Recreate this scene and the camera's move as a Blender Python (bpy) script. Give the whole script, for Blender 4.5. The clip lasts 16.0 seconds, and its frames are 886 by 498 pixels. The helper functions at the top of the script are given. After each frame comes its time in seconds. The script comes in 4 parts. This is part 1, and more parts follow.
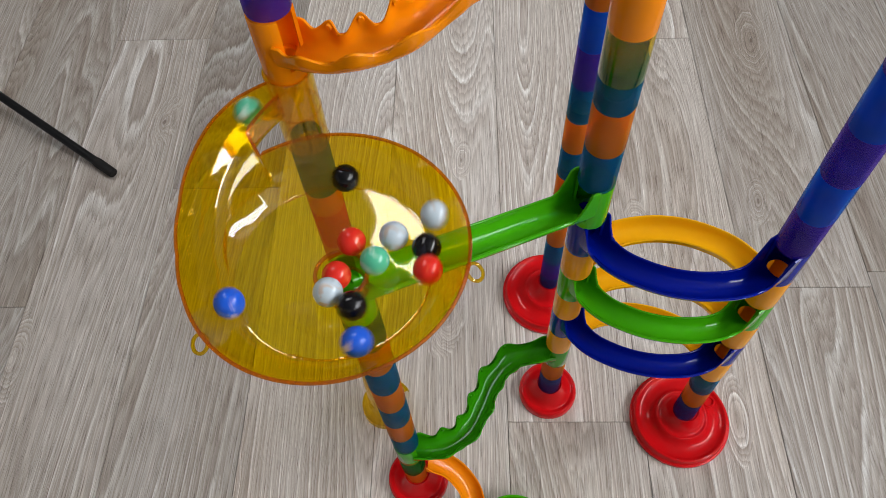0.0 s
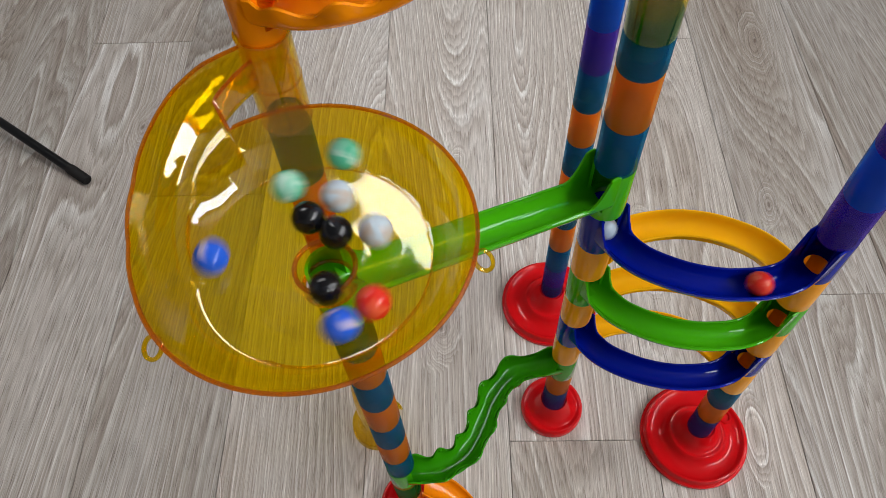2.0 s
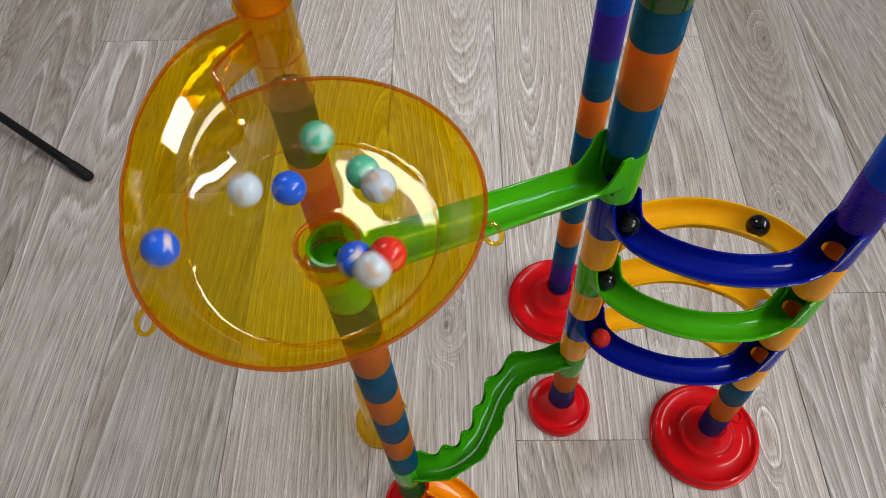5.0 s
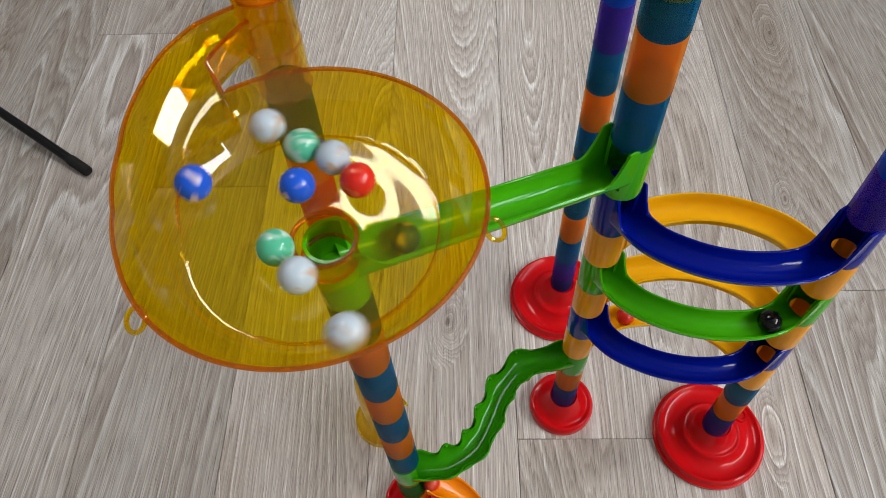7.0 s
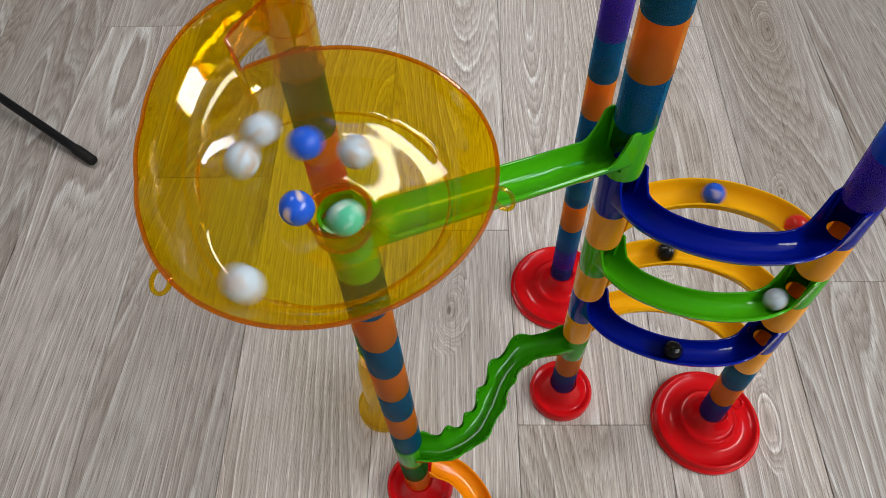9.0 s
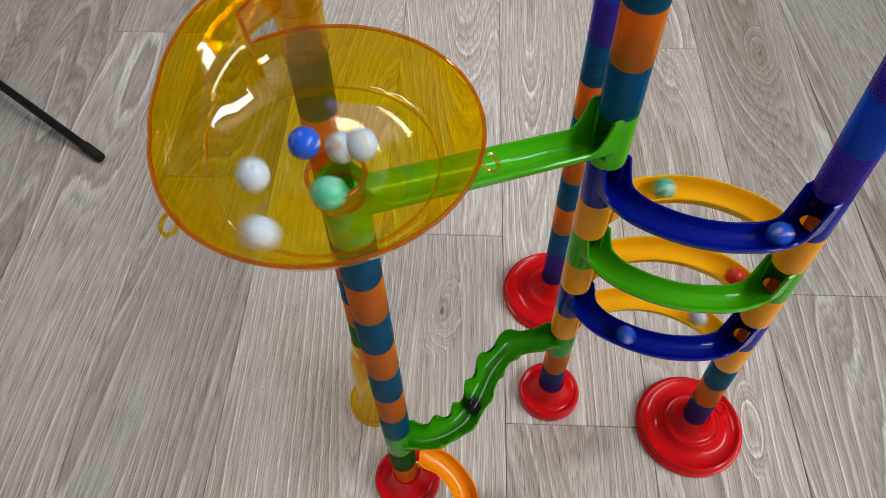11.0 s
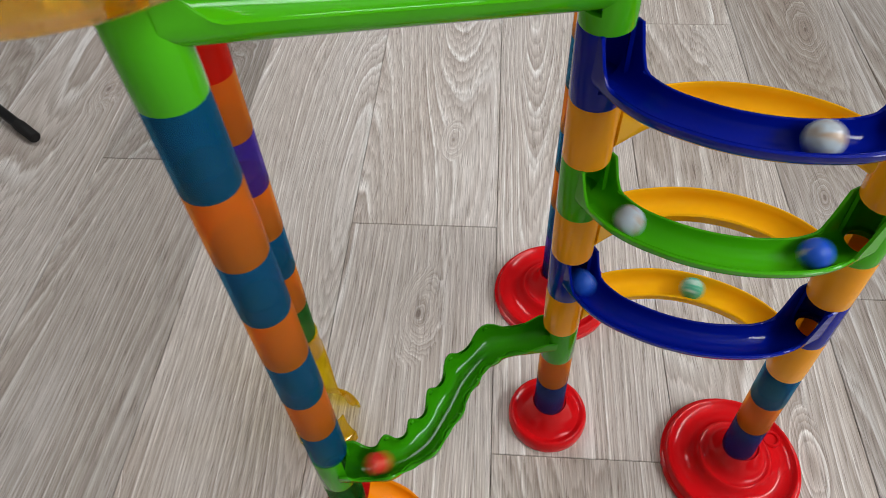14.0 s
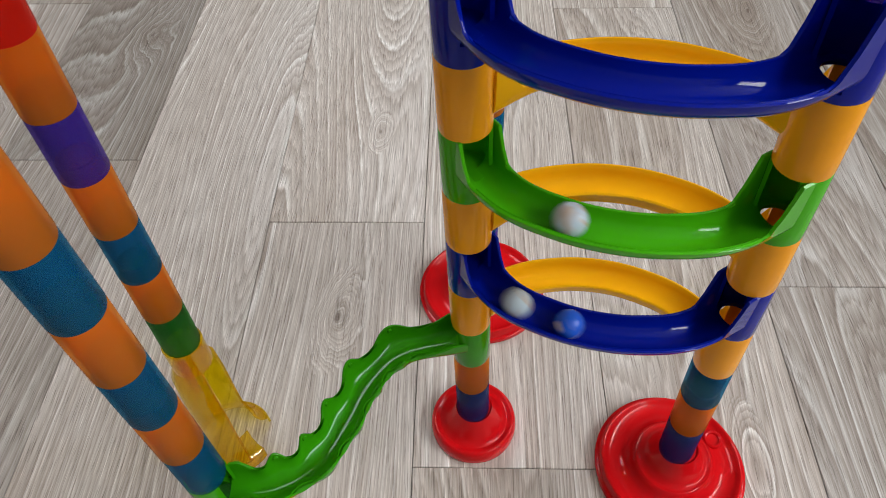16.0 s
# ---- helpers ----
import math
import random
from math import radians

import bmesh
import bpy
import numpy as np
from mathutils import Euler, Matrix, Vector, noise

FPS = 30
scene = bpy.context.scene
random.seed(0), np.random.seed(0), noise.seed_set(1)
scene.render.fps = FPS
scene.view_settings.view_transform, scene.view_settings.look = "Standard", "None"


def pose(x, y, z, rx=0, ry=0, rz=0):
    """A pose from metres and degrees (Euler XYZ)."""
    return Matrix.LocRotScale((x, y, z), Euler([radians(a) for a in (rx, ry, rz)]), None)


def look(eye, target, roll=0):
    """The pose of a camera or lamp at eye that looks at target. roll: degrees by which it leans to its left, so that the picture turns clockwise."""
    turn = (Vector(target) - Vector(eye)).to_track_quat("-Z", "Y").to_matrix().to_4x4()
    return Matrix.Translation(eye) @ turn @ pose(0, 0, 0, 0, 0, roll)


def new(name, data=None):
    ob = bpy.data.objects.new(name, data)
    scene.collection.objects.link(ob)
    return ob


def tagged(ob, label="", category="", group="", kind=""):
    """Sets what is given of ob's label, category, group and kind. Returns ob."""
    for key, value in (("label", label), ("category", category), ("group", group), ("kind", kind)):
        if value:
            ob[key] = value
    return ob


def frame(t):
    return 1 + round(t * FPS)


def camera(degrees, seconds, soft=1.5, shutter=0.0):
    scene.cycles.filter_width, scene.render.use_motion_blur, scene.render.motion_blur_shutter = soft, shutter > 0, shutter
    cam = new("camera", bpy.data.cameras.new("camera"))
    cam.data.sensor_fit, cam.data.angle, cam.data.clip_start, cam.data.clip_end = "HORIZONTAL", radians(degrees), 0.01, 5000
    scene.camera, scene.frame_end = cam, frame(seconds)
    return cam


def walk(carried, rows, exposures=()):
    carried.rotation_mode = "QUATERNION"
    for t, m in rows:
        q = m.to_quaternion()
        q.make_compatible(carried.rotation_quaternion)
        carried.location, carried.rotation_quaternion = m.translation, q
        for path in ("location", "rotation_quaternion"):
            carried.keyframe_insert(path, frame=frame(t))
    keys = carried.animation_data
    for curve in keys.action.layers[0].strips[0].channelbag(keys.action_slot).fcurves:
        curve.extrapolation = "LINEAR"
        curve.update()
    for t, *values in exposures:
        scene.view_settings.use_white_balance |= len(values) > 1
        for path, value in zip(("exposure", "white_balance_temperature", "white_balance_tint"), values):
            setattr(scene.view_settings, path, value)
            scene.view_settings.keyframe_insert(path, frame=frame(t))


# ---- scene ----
cam = camera(63.3, 16.0, soft=0.85, shutter=0.45)
PATH = [
    (0, (0.05, 0.054, 0.761), (-0.142, 1.066, -0.954), -3.8),
    (0.5, (0.041, 0.06, 0.736), (-0.146, 1.086, -0.971), -3.8),
    (1, (0.036, 0.066, 0.717), (-0.134, 1.091, -0.992), -2.6),
    (1.5, (0.038, 0.068, 0.71), (-0.131, 1.117, -0.985), -2.6),
    (2, (0.042, 0.068, 0.71), (-0.13, 1.13, -0.977), -2.9),
    (2.5, (0.045, 0.065, 0.711), (-0.127, 1.148, -0.962), -2.7),
    (3, (0.046, 0.063, 0.706), (-0.136, 1.144, -0.967), -3.6),
    (3.5, (0.046, 0.063, 0.699), (-0.137, 1.14, -0.976), -3.4),
    (6, (0.039, 0.064, 0.691), (-0.152, 1.145, -0.981), -3.3),
    (6.5, (0.039, 0.069, 0.688), (-0.154, 1.142, -0.989), -3.3),
    (7, (0.041, 0.068, 0.686), (-0.15, 1.138, -0.993), -3.4),
    (7.5, (0.041, 0.063, 0.688), (-0.141, 1.14, -0.987), -3.1),
    (8, (0.041, 0.059, 0.688), (-0.144, 1.132, -0.99), -3.1),
    (8.5, (0.04, 0.055, 0.688), (-0.146, 1.124, -0.992), -2.9),
    (9, (0.038, 0.052, 0.689), (-0.145, 1.123, -0.99), -2.7),
    (9.5, (0.036, 0.047, 0.689), (-0.137, 1.112, -0.995), -2.4),
    (10, (0.04, 0.038, 0.691), (-0.138, 1.1, -0.995), -1.5),
    (10.2, (0.044, 0.033, 0.698), (-0.143, 1.114, -0.974), -0.8),
    (12.3, (0.049, 0.015, 0.667), (-0.145, 1.177, -0.949), -1.3),
    (12.5, (0.05, 0.015, 0.663), (-0.163, 1.187, -0.943), -2.1),
    (13, (0.058, 0.029, 0.63), (-0.172, 1.212, -0.965), -2.3),
    (13.5, (0.071, 0.051, 0.575), (-0.177, 1.254, -1.004), -2.5),
    (14, (0.083, 0.07, 0.539), (-0.193, 1.289, -1.023), -2.7),
    (14.5, (0.099, 0.098, 0.514), (-0.141, 1.334, -1.039), -2.4),
    (15, (0.119, 0.115, 0.504), (-0.093, 1.353, -1.053), -2.4),
    (15.5, (0.127, 0.11, 0.5), (-0.076, 1.348, -1.057), -1.8),
    (16, (0.123, 0.1, 0.497), (-0.086, 1.341, -1.057), -1.9),
]
walk(cam, [(t, look(eye, target, roll)) for t, eye, target, roll in PATH], exposures=[(0.0, -0.16), (10.0, -0.12), (12.5, -0.09), (13.5, -0.06), (16.0, -0.03)])

# ---- light: daylight from a window and a ceiling lamp ----
world = bpy.data.worlds.new("world")
scene.world = world
world.use_nodes = True
wn = world.node_tree.nodes
sky = wn.new("ShaderNodeTexSky")
sky.sky_type, sky.sun_disc = "NISHITA", False
sky.sun_elevation, sky.sun_rotation = radians(35), radians(120)
world.node_tree.links.new(sky.outputs[0], wn["Background"].inputs[0])
wn["Background"].inputs[1].default_value = 0.08


def area_lamp(name, m, sx, sy, watts, colour):
    data = bpy.data.lights.new(name, "AREA")
    data.shape, data.size, data.size_y, data.energy, data.color = "RECTANGLE", sx, sy, watts, colour
    ob = new(name, data)
    ob.matrix_world = m
    return ob


WX, WY0, WY1, WZ0, WZ1 = 2.2, -1.70, 1.30, 1.70, 2.30
area_lamp("window_light", look((WX - 0.02, (WY0 + WY1) / 2, (WZ0 + WZ1) / 2), (0.0, (WY0 + WY1) / 2, (WZ0 + WZ1) / 2)), WY1 - WY0, WZ1 - WZ0, 104, (0.96, 0.985, 1.0))
LAMP = (-0.90, 1.10, 2.44)
LAMP_GLOW = 10.0


# ---- materials ----
def material(name):
    m = bpy.data.materials.new(name)
    m.use_nodes = True
    return m, m.node_tree.nodes, m.node_tree.links, m.node_tree.nodes["Principled BSDF"]


def fine_bump(n, l, bsdf, scale, strength, distance=0.0004):
    co = n.new("ShaderNodeTexCoord")
    nz = n.new("ShaderNodeTexNoise")
    nz.inputs["Scale"].default_value, nz.inputs["Detail"].default_value = scale, 3
    l.new(co.outputs["Object"], nz.inputs["Vector"])
    bp = n.new("ShaderNodeBump")
    bp.inputs["Strength"].default_value, bp.inputs["Distance"].default_value = strength, distance
    l.new(nz.outputs[0], bp.inputs["Height"])
    l.new(bp.outputs[0], bsdf.inputs["Normal"])
    return co, nz


def plastic(name, colour, rough=0.18, trans=0.0, vary=0.12):
    """Moulded toy plastic: slightly uneven colour, faint ripple; trans lets light through its wall."""
    m, n, l, b = material(name)
    co, nz = fine_bump(n, l, b, 90, 0.10)
    big = n.new("ShaderNodeTexNoise")
    big.inputs["Scale"].default_value, big.inputs["Detail"].default_value = 28, 4
    l.new(co.outputs["Object"], big.inputs["Vector"])
    ramp = n.new("ShaderNodeMix")
    ramp.data_type = "RGBA"
    ramp.inputs[6].default_value = (*[c * (1 - vary) for c in colour], 1)
    ramp.inputs[7].default_value = (*[min(1, c * (1 + vary)) for c in colour], 1)
    l.new(big.outputs[0], ramp.inputs[0])
    l.new(ramp.outputs[2], b.inputs["Base Color"])
    rr = n.new("ShaderNodeMapRange")
    rr.inputs[3].default_value, rr.inputs[4].default_value = rough * 0.75, rough * 1.35
    l.new(big.outputs[0], rr.inputs[0])
    l.new(rr.outputs[0], b.inputs["Roughness"])
    b.inputs["Specular IOR Level"].default_value = 0.6 if trans else 0.20
    if trans:
        tl = n.new("ShaderNodeBsdfTranslucent")
        tp = n.new("ShaderNodeBsdfTransparent")
        mix, mix2 = n.new("ShaderNodeMixShader"), n.new("ShaderNodeMixShader")
        pale = n.new("ShaderNodeGamma")
        pale.inputs[1].default_value = 0.4
        l.new(ramp.outputs[2], pale.inputs[0])
        l.new(ramp.outputs[2], tl.inputs[0])
        l.new(pale.outputs[0], tp.inputs[0])
        mix.inputs[0].default_value, mix2.inputs[0].default_value = 0.74, trans
        l.new(tl.outputs[0], mix.inputs[1])
        l.new(tp.outputs[0], mix.inputs[2])
        l.new(b.outputs[0], mix2.inputs[1])
        l.new(mix.outputs[0], mix2.inputs[2])
        l.new(mix2.outputs[0], n["Material Output"].inputs[0])
    return m


def clear_plastic(name, colour, inside, body=0.08, skin=0.045):
    """Thin clear coloured plastic: tinted see-through sheet with a glossy skin."""
    m, n, l, b = material(name)
    co, nz = fine_bump(n, l, b, 26, 0.10, 0.0006)
    b = n.new("ShaderNodeBsdfTranslucent")
    b.inputs[0].default_value = (*inside, 1)
    tp, gl, lw = n.new("ShaderNodeBsdfTransparent"), n.new("ShaderNodeBsdfGlossy"), n.new("ShaderNodeLayerWeight")
    tp.inputs[0].default_value = (*colour, 1)
    gl.inputs["Roughness"].default_value = 0.035
    gl.inputs[0].default_value = (1, 1, 1, 1)
    lw.inputs[0].default_value = 0.5
    power, fr = n.new("ShaderNodeMath"), n.new("ShaderNodeMath")
    power.operation, fr.operation = "POWER", "MULTIPLY_ADD"
    power.inputs[1].default_value = 5
    fr.inputs[1].default_value, fr.inputs[2].default_value = 0.85, skin
    l.new(lw.outputs["Facing"], power.inputs[0])
    l.new(power.outputs[0], fr.inputs[0])
    bp = [x for x in n if x.type == "BUMP"][0]
    l.new(bp.outputs[0], gl.inputs["Normal"])
    mix, mix2 = n.new("ShaderNodeMixShader"), n.new("ShaderNodeMixShader")
    mix.inputs[0].default_value = body
    l.new(tp.outputs[0], mix.inputs[1])
    l.new(b.outputs[0], mix.inputs[2])
    l.new(fr.outputs[0], mix2.inputs[0])
    l.new(mix.outputs[0], mix2.inputs[1])
    l.new(gl.outputs[0], mix2.inputs[2])
    l.new(mix2.outputs[0], n["Material Output"].inputs[0])
    return m


TEAL = plastic("teal_plastic", (0.004, 0.20, 0.41), 0.22, 0.78)
ORANGE = plastic("orange_plastic", (1.0, 0.33, 0.028), 0.22, 0.78)
PURPLE = plastic("purple_plastic", (0.125, 0.06, 0.52), 0.22, 0.78)
BLUE_TUBE = plastic("blue_tube_plastic", (0.010, 0.17, 0.72), 0.22, 0.78)
NAVY_TUBE = plastic("navy_tube_plastic", (0.02, 0.07, 0.34), 0.22, 0.78)
GREEN_TUBE = plastic("green_tube_plastic", (0.03, 0.26, 0.03), 0.22, 0.78)
RED_TUBE = plastic("red_tube_plastic", (0.85, 0.03, 0.01), 0.22, 0.78)
BLUE = plastic("blue_plastic", (0.001, 0.009, 0.27), 0.06)
GREEN = plastic("green_plastic", (0.062, 0.41, 0.005), 0.06)
LEAF_GREEN = plastic("leaf_green_plastic", (0.034, 0.29, 0.003), 0.07)
# Track yellow with the shade of upright collars put into its colour.
SHADED_YELLOW = plastic("orange_yellow_plastic", (0.93, 0.36, 0.010), 0.10)
YELLOW = plastic("yellow_plastic", (0.98, 0.47, 0.006), 0.09)
ORANGE_SOLID = plastic("orange_solid_plastic", (0.95, 0.27, 0.003), 0.09)
AMBER = clear_plastic("amber_clear_plastic", (0.99, 0.86, 0.09), (1.0, 0.75, 0.004), 0.11, 0.055)
AMBER_WALL = clear_plastic("amber_clear_wall", (0.99, 0.82, 0.06), (1.0, 0.69, 0.004), 0.13, 0.05)
AMBER_EDGE = clear_plastic("amber_clear_edge", (0.97, 0.60, 0.030), (1.0, 0.50, 0.002), 0.22, 0.06)
AMBER_THICK = clear_plastic("amber_thick_plastic", (0.99, 0.87, 0.09), (1.0, 0.80, 0.006), 0.24, 0.045)
RED = plastic("red_plastic", (0.62, 0.006, 0.009), 0.055)
BLACK = plastic("black_painted_metal", (0.006, 0.006, 0.007), 0.3)


# ---- mesh helpers ----
def obj(name, bm, mat, parent=None, smooth=True):
    me = bpy.data.meshes.new(name)
    bm.to_mesh(me)
    bm.free()
    me.materials.append(mat)
    if smooth:
        me.polygons.foreach_set("use_smooth", [True] * len(me.polygons))
        me.set_sharp_from_angle(angle=radians(40))
    ob = new(name, me)
    ob.parent = parent
    return ob


def part(name, bm, mat, parent, label=""):
    return tagged(obj(name, bm, mat, parent), label)


def thing(name, label, category, group="", m=None):
    ob = tagged(new(name), label, category, group)
    if m is not None:
        ob.matrix_world = m
    return ob


def lathe(profile, n=40, m=Matrix(), bm=None, a0=0.0, a1=360.0):
    """Turns a closed outline of (r, z) about z; a part turn is capped."""
    bm = bm or bmesh.new()
    full = a1 - a0 >= 359.9
    rings = []
    count = n if full else n + 1
    for i in range(count):
        a = radians(a0 + (a1 - a0) * i / n)
        rings.append([bm.verts.new(m @ Vector((r * math.cos(a), r * math.sin(a), z))) for r, z in profile])
    k = len(profile)
    for i in range(n):
        A, B = rings[i], rings[(i + 1) % count]
        for j in range(k):
            bm.faces.new((A[j], B[j], B[(j + 1) % k], A[(j + 1) % k]))
    if not full:
        bm.faces.new(rings[0][::-1])
        bm.faces.new(rings[-1])
    bmesh.ops.recalc_face_normals(bm, faces=bm.faces[:])
    return bm


def smooth_path(points, n=48):
    """A smooth curve through the points."""
    P = [Vector(p) for p in points]
    P = [2 * P[0] - P[1]] + P + [2 * P[-1] - P[-2]]
    out = []
    segs = len(P) - 3
    for i in range(n + 1):
        u = i / n * segs
        k = min(int(u), segs - 1)
        f = u - k
        a, b, c, d = P[k:k + 4]
        out.append(0.5 * (2 * b + (c - a) * f + (2 * a - 5 * b + 4 * c - d) * f * f + (3 * b - a - 3 * c + d) * f ** 3))
    return out


def gutter(points, r_in, thick, wall, bm=None, tilt=None, caps=True):
    """A U-shaped channel along the points (its floor line). wall(s, side): height of the wall's top over the floor."""
    bm = bm or bmesh.new()
    rings = []
    N = len(points)
    for i, p in enumerate(points):
        d = (points[min(i + 1, N - 1)] - points[max(i - 1, 0)])
        d.z = 0
        d.normalize()
        side = Vector((d.y, -d.x, 0))
        s = i / (N - 1)
        sec = []
        hl, hr = wall(s, -1), wall(s, 1)
        r_out = r_in + thick
        arc = [radians(a) for a in range(-90, 91, 15)]
        inner = [(r_in * math.sin(a), r_in - r_in * math.cos(a)) for a in arc]
        outer = [(r_out * math.sin(a), r_in - r_out * math.cos(a)) for a in arc]
        inner = [(-r_in - 0.0004, hl)] + inner + [(r_in + 0.0004, hr)]
        top_r = [(r_in + 0.0006, hr + thick * 0.35), (r_in + thick * 0.6, hr + thick * 0.5), (r_out + 0.0003, hr + thick * 0.2)]
        top_l = [(-r_out - 0.0003, hl + thick * 0.2), (-r_in - thick * 0.6, hl + thick * 0.5), (-r_in - 0.0006, hl + thick * 0.35)]
        sec = inner + top_r + outer[::-1] + top_l
        if tilt:
            sec = [(x + math.copysign(1, x) * tilt(s, math.copysign(1, x)) * min(1.0, max(0.0, z / r_in)) ** 1.5, z) for x, z in sec]
        rings.append([bm.verts.new(p + side * x + Vector((0, 0, z))) for x, z in sec])
    k = len(rings[0])
    for A, B in zip(rings, rings[1:]):
        for j in range(k):
            bm.faces.new((A[j], B[j], B[(j + 1) % k], A[(j + 1) % k]))
    if caps:
        bm.faces.new(rings[0][::-1])
        bm.faces.new(rings[-1])
    bmesh.ops.recalc_face_normals(bm, faces=bm.faces[:])
    return bm


def pipe(points, r, n=8):
    """A thin round bead along the points."""
    bm = bmesh.new()
    loops, N = [], len(points)
    for i, p in enumerate(points):
        d = (points[min(i + 1, N - 1)] - points[max(i - 1, 0)]).normalized()
        side = d.cross(Vector((0, 0, 1)))
        side = side.normalized() if side.length > 1e-4 else Vector((1, 0, 0))
        up = side.cross(d)
        loops.append([bm.verts.new(p + side * r * math.cos(k * math.tau / n) + up * r * math.sin(k * math.tau / n)) for k in range(n)])
    for A, B in zip(loops, loops[1:]):
        for k in range(n):
            bm.faces.new((A[k], B[k], B[(k + 1) % n], A[(k + 1) % n]))
    bm.faces.new(loops[0][::-1])
    bm.faces.new(loops[-1])
    bmesh.ops.recalc_face_normals(bm, faces=bm.faces[:])
    return bm


def box(x0, x1, y0, y1, z0, z1, bm=None, bevel=0.0):
    bm = bm or bmesh.new()
    v = [bm.verts.new(p) for p in ((x0, y0, z0), (x1, y0, z0), (x1, y1, z0), (x0, y1, z0), (x0, y0, z1), (x1, y0, z1), (x1, y1, z1), (x0, y1, z1))]
    for f in ((3, 2, 1, 0), (4, 5, 6, 7), (0, 1, 5, 4), (1, 2, 6, 5), (2, 3, 7, 6), (3, 0, 4, 7)):
        bm.faces.new([v[i] for i in f])
    if bevel:
        bmesh.ops.bevel(bm, geom=bm.edges[:], offset=bevel, segments=2, affect="EDGES")
    return bm


# ---- towers: foot x, y and lean per metre ----
AXIS = {"C": (0.1021, 0.3342, -0.0172, -0.0497), "R": (0.2424, 0.3200, -0.061, -0.0405), "L": (-0.0238, 0.2246, -0.0195, -0.0087),
        "F": (-0.0694, 0.2993, -0.003, 0.008), "B": (0.0950, 0.4546, -0.003, 0.009)}
TR, TI = 0.0112, 0.0093


def at(k, z):
    x, y, a, b = AXIS[k]
    return Vector((x + a * z, y + b * z, z))


def frame_at(k, z):
    x, y, a, b = AXIS[k]
    turn = Vector((0, 0, 1)).rotation_difference(Vector((a, b, 1))).to_matrix().to_4x4()
    return Matrix.Translation(at(k, z)) @ turn


def tube_mesh(h, r=TR):
    """One tower tube: a slightly tapered wall with a narrower neck on top that plugs into the tube above."""
    return lathe([(r * 0.985, 0.0004), (r, 0.0012), (r * 0.99, h - 0.001), (r * 0.97, h - 0.0002), (TI - 0.0001, h), (TI - 0.0002, h + 0.0088), (TI - 0.0016, h + 0.0088),
                  (TI - 0.0014, h - 0.003), (TI + 0.0001, h - 0.005), (TI + 0.0001, 0.0), (r * 0.97, -0.0002)], 40)


def base_big():
    """Wide moulded foot: a flange, a raised rim, a dished ring, an inner ring and a trumpet-shaped socket for the tube."""
    return lathe([(0.0000, 0.0335), (0.0116, 0.0335), (0.0127, 0.0345), (0.0139, 0.0310), (0.0160, 0.0245), (0.0190, 0.0192), (0.0217, 0.0164), (0.0236, 0.0160), (0.0251, 0.0166), (0.0264, 0.0160), (0.0276, 0.0138),
                  (0.0295, 0.0108), (0.0335, 0.0084), (0.0384, 0.0077), (0.0424, 0.0085), (0.0448, 0.0102), (0.0458, 0.0115), (0.0468, 0.0118), (0.0479, 0.0113), (0.0485, 0.0098), (0.0490, 0.0062),
                  (0.0495, 0.0054), (0.0509, 0.0052), (0.0517, 0.0045), (0.0519, 0.0010), (0.0512, 0.0), (0.0000, 0.0)], 80)


def base_small():
    return lathe([(0.0000, 0.0285), (0.0116, 0.0285), (0.0127, 0.0295), (0.0139, 0.0265), (0.0165, 0.0205), (0.0195, 0.0158), (0.0216, 0.0127), (0.0241, 0.0114), (0.0258, 0.0118), (0.0269, 0.0128), (0.0281, 0.0129),
                  (0.0291, 0.0122), (0.0300, 0.0105), (0.0308, 0.0070), (0.0310, 0.0020), (0.0303, 0.0), (0.0000, 0.0)], 72)


def tower(k, label, base, levels):
    """levels: (bottom z, top z, material) from the foot up."""
    ob = thing("marble_tower", label, "marble run tower", "marble run towers", frame_at(k, 0))
    if base:
        foot = part("foot", base(), RED, ob, "glossy red moulded plastic foot")
        foot.matrix_local = frame_at(k, 0).to_3x3().inverted().to_4x4()
        if base is base_big:
            part("boss", lathe([(0.0, 0.0100), (0.0040, 0.0100), (0.0046, 0.0116), (0.0058, 0.0120), (0.0066, 0.0112), (0.0068, 0.0070), (0.0, 0.0070)], 28, Matrix.Translation((0.030, 0.020, 0))), RED, foot)
    for z0, z1, mat in levels:
        t = part("tube", tube_mesh(z1 - z0), mat, ob, mat.name.split("_")[0] + " translucent plastic tube")
        t.location = (0, 0, z0)
    return ob


def stack(z, pitch, mats):
    return [(z + i * pitch, z + (i + 1) * pitch, m) for i, m in enumerate(mats)]


CJ = [0.033, 0.074, 0.113, 0.1515, 0.1915, 0.23, 0.267, 0.3045, 0.3408, 0.3785, 0.4186, 0.4542, 0.4893, 0.521]
RO = 0.005
tower("C", "plastic tube tower, teal and orange, on a small red foot", base_small,
      [(0.0285, CJ[1], NAVY_TUBE), (CJ[1], CJ[2], ORANGE), (CJ[10], CJ[11], TEAL), (CJ[11], CJ[12], ORANGE), (CJ[12], CJ[13], TEAL), (0.5091, 0.5546, AMBER)])
tower("R", "leaning tower of purple and blue tubes on a wide red foot", base_big,
      [(0.0335, CJ[1] + RO, NAVY_TUBE), (CJ[1] + RO, CJ[2] + RO, ORANGE), (CJ[2] + RO, CJ[3] + RO, TEAL)]
      + stack(CJ[9] + RO, 0.0375, [PURPLE, BLUE_TUBE, PURPLE, BLUE_TUBE, PURPLE]))
tower("L", "tower of teal and orange plastic tubes that carries the amber funnel", base_small,
      [(0.0285, 0.061, ORANGE), (0.1381, 0.1757, TEAL)] + stack(0.1757, 0.0379, [ORANGE, TEAL, ORANGE, TEAL, ORANGE, TEAL]))
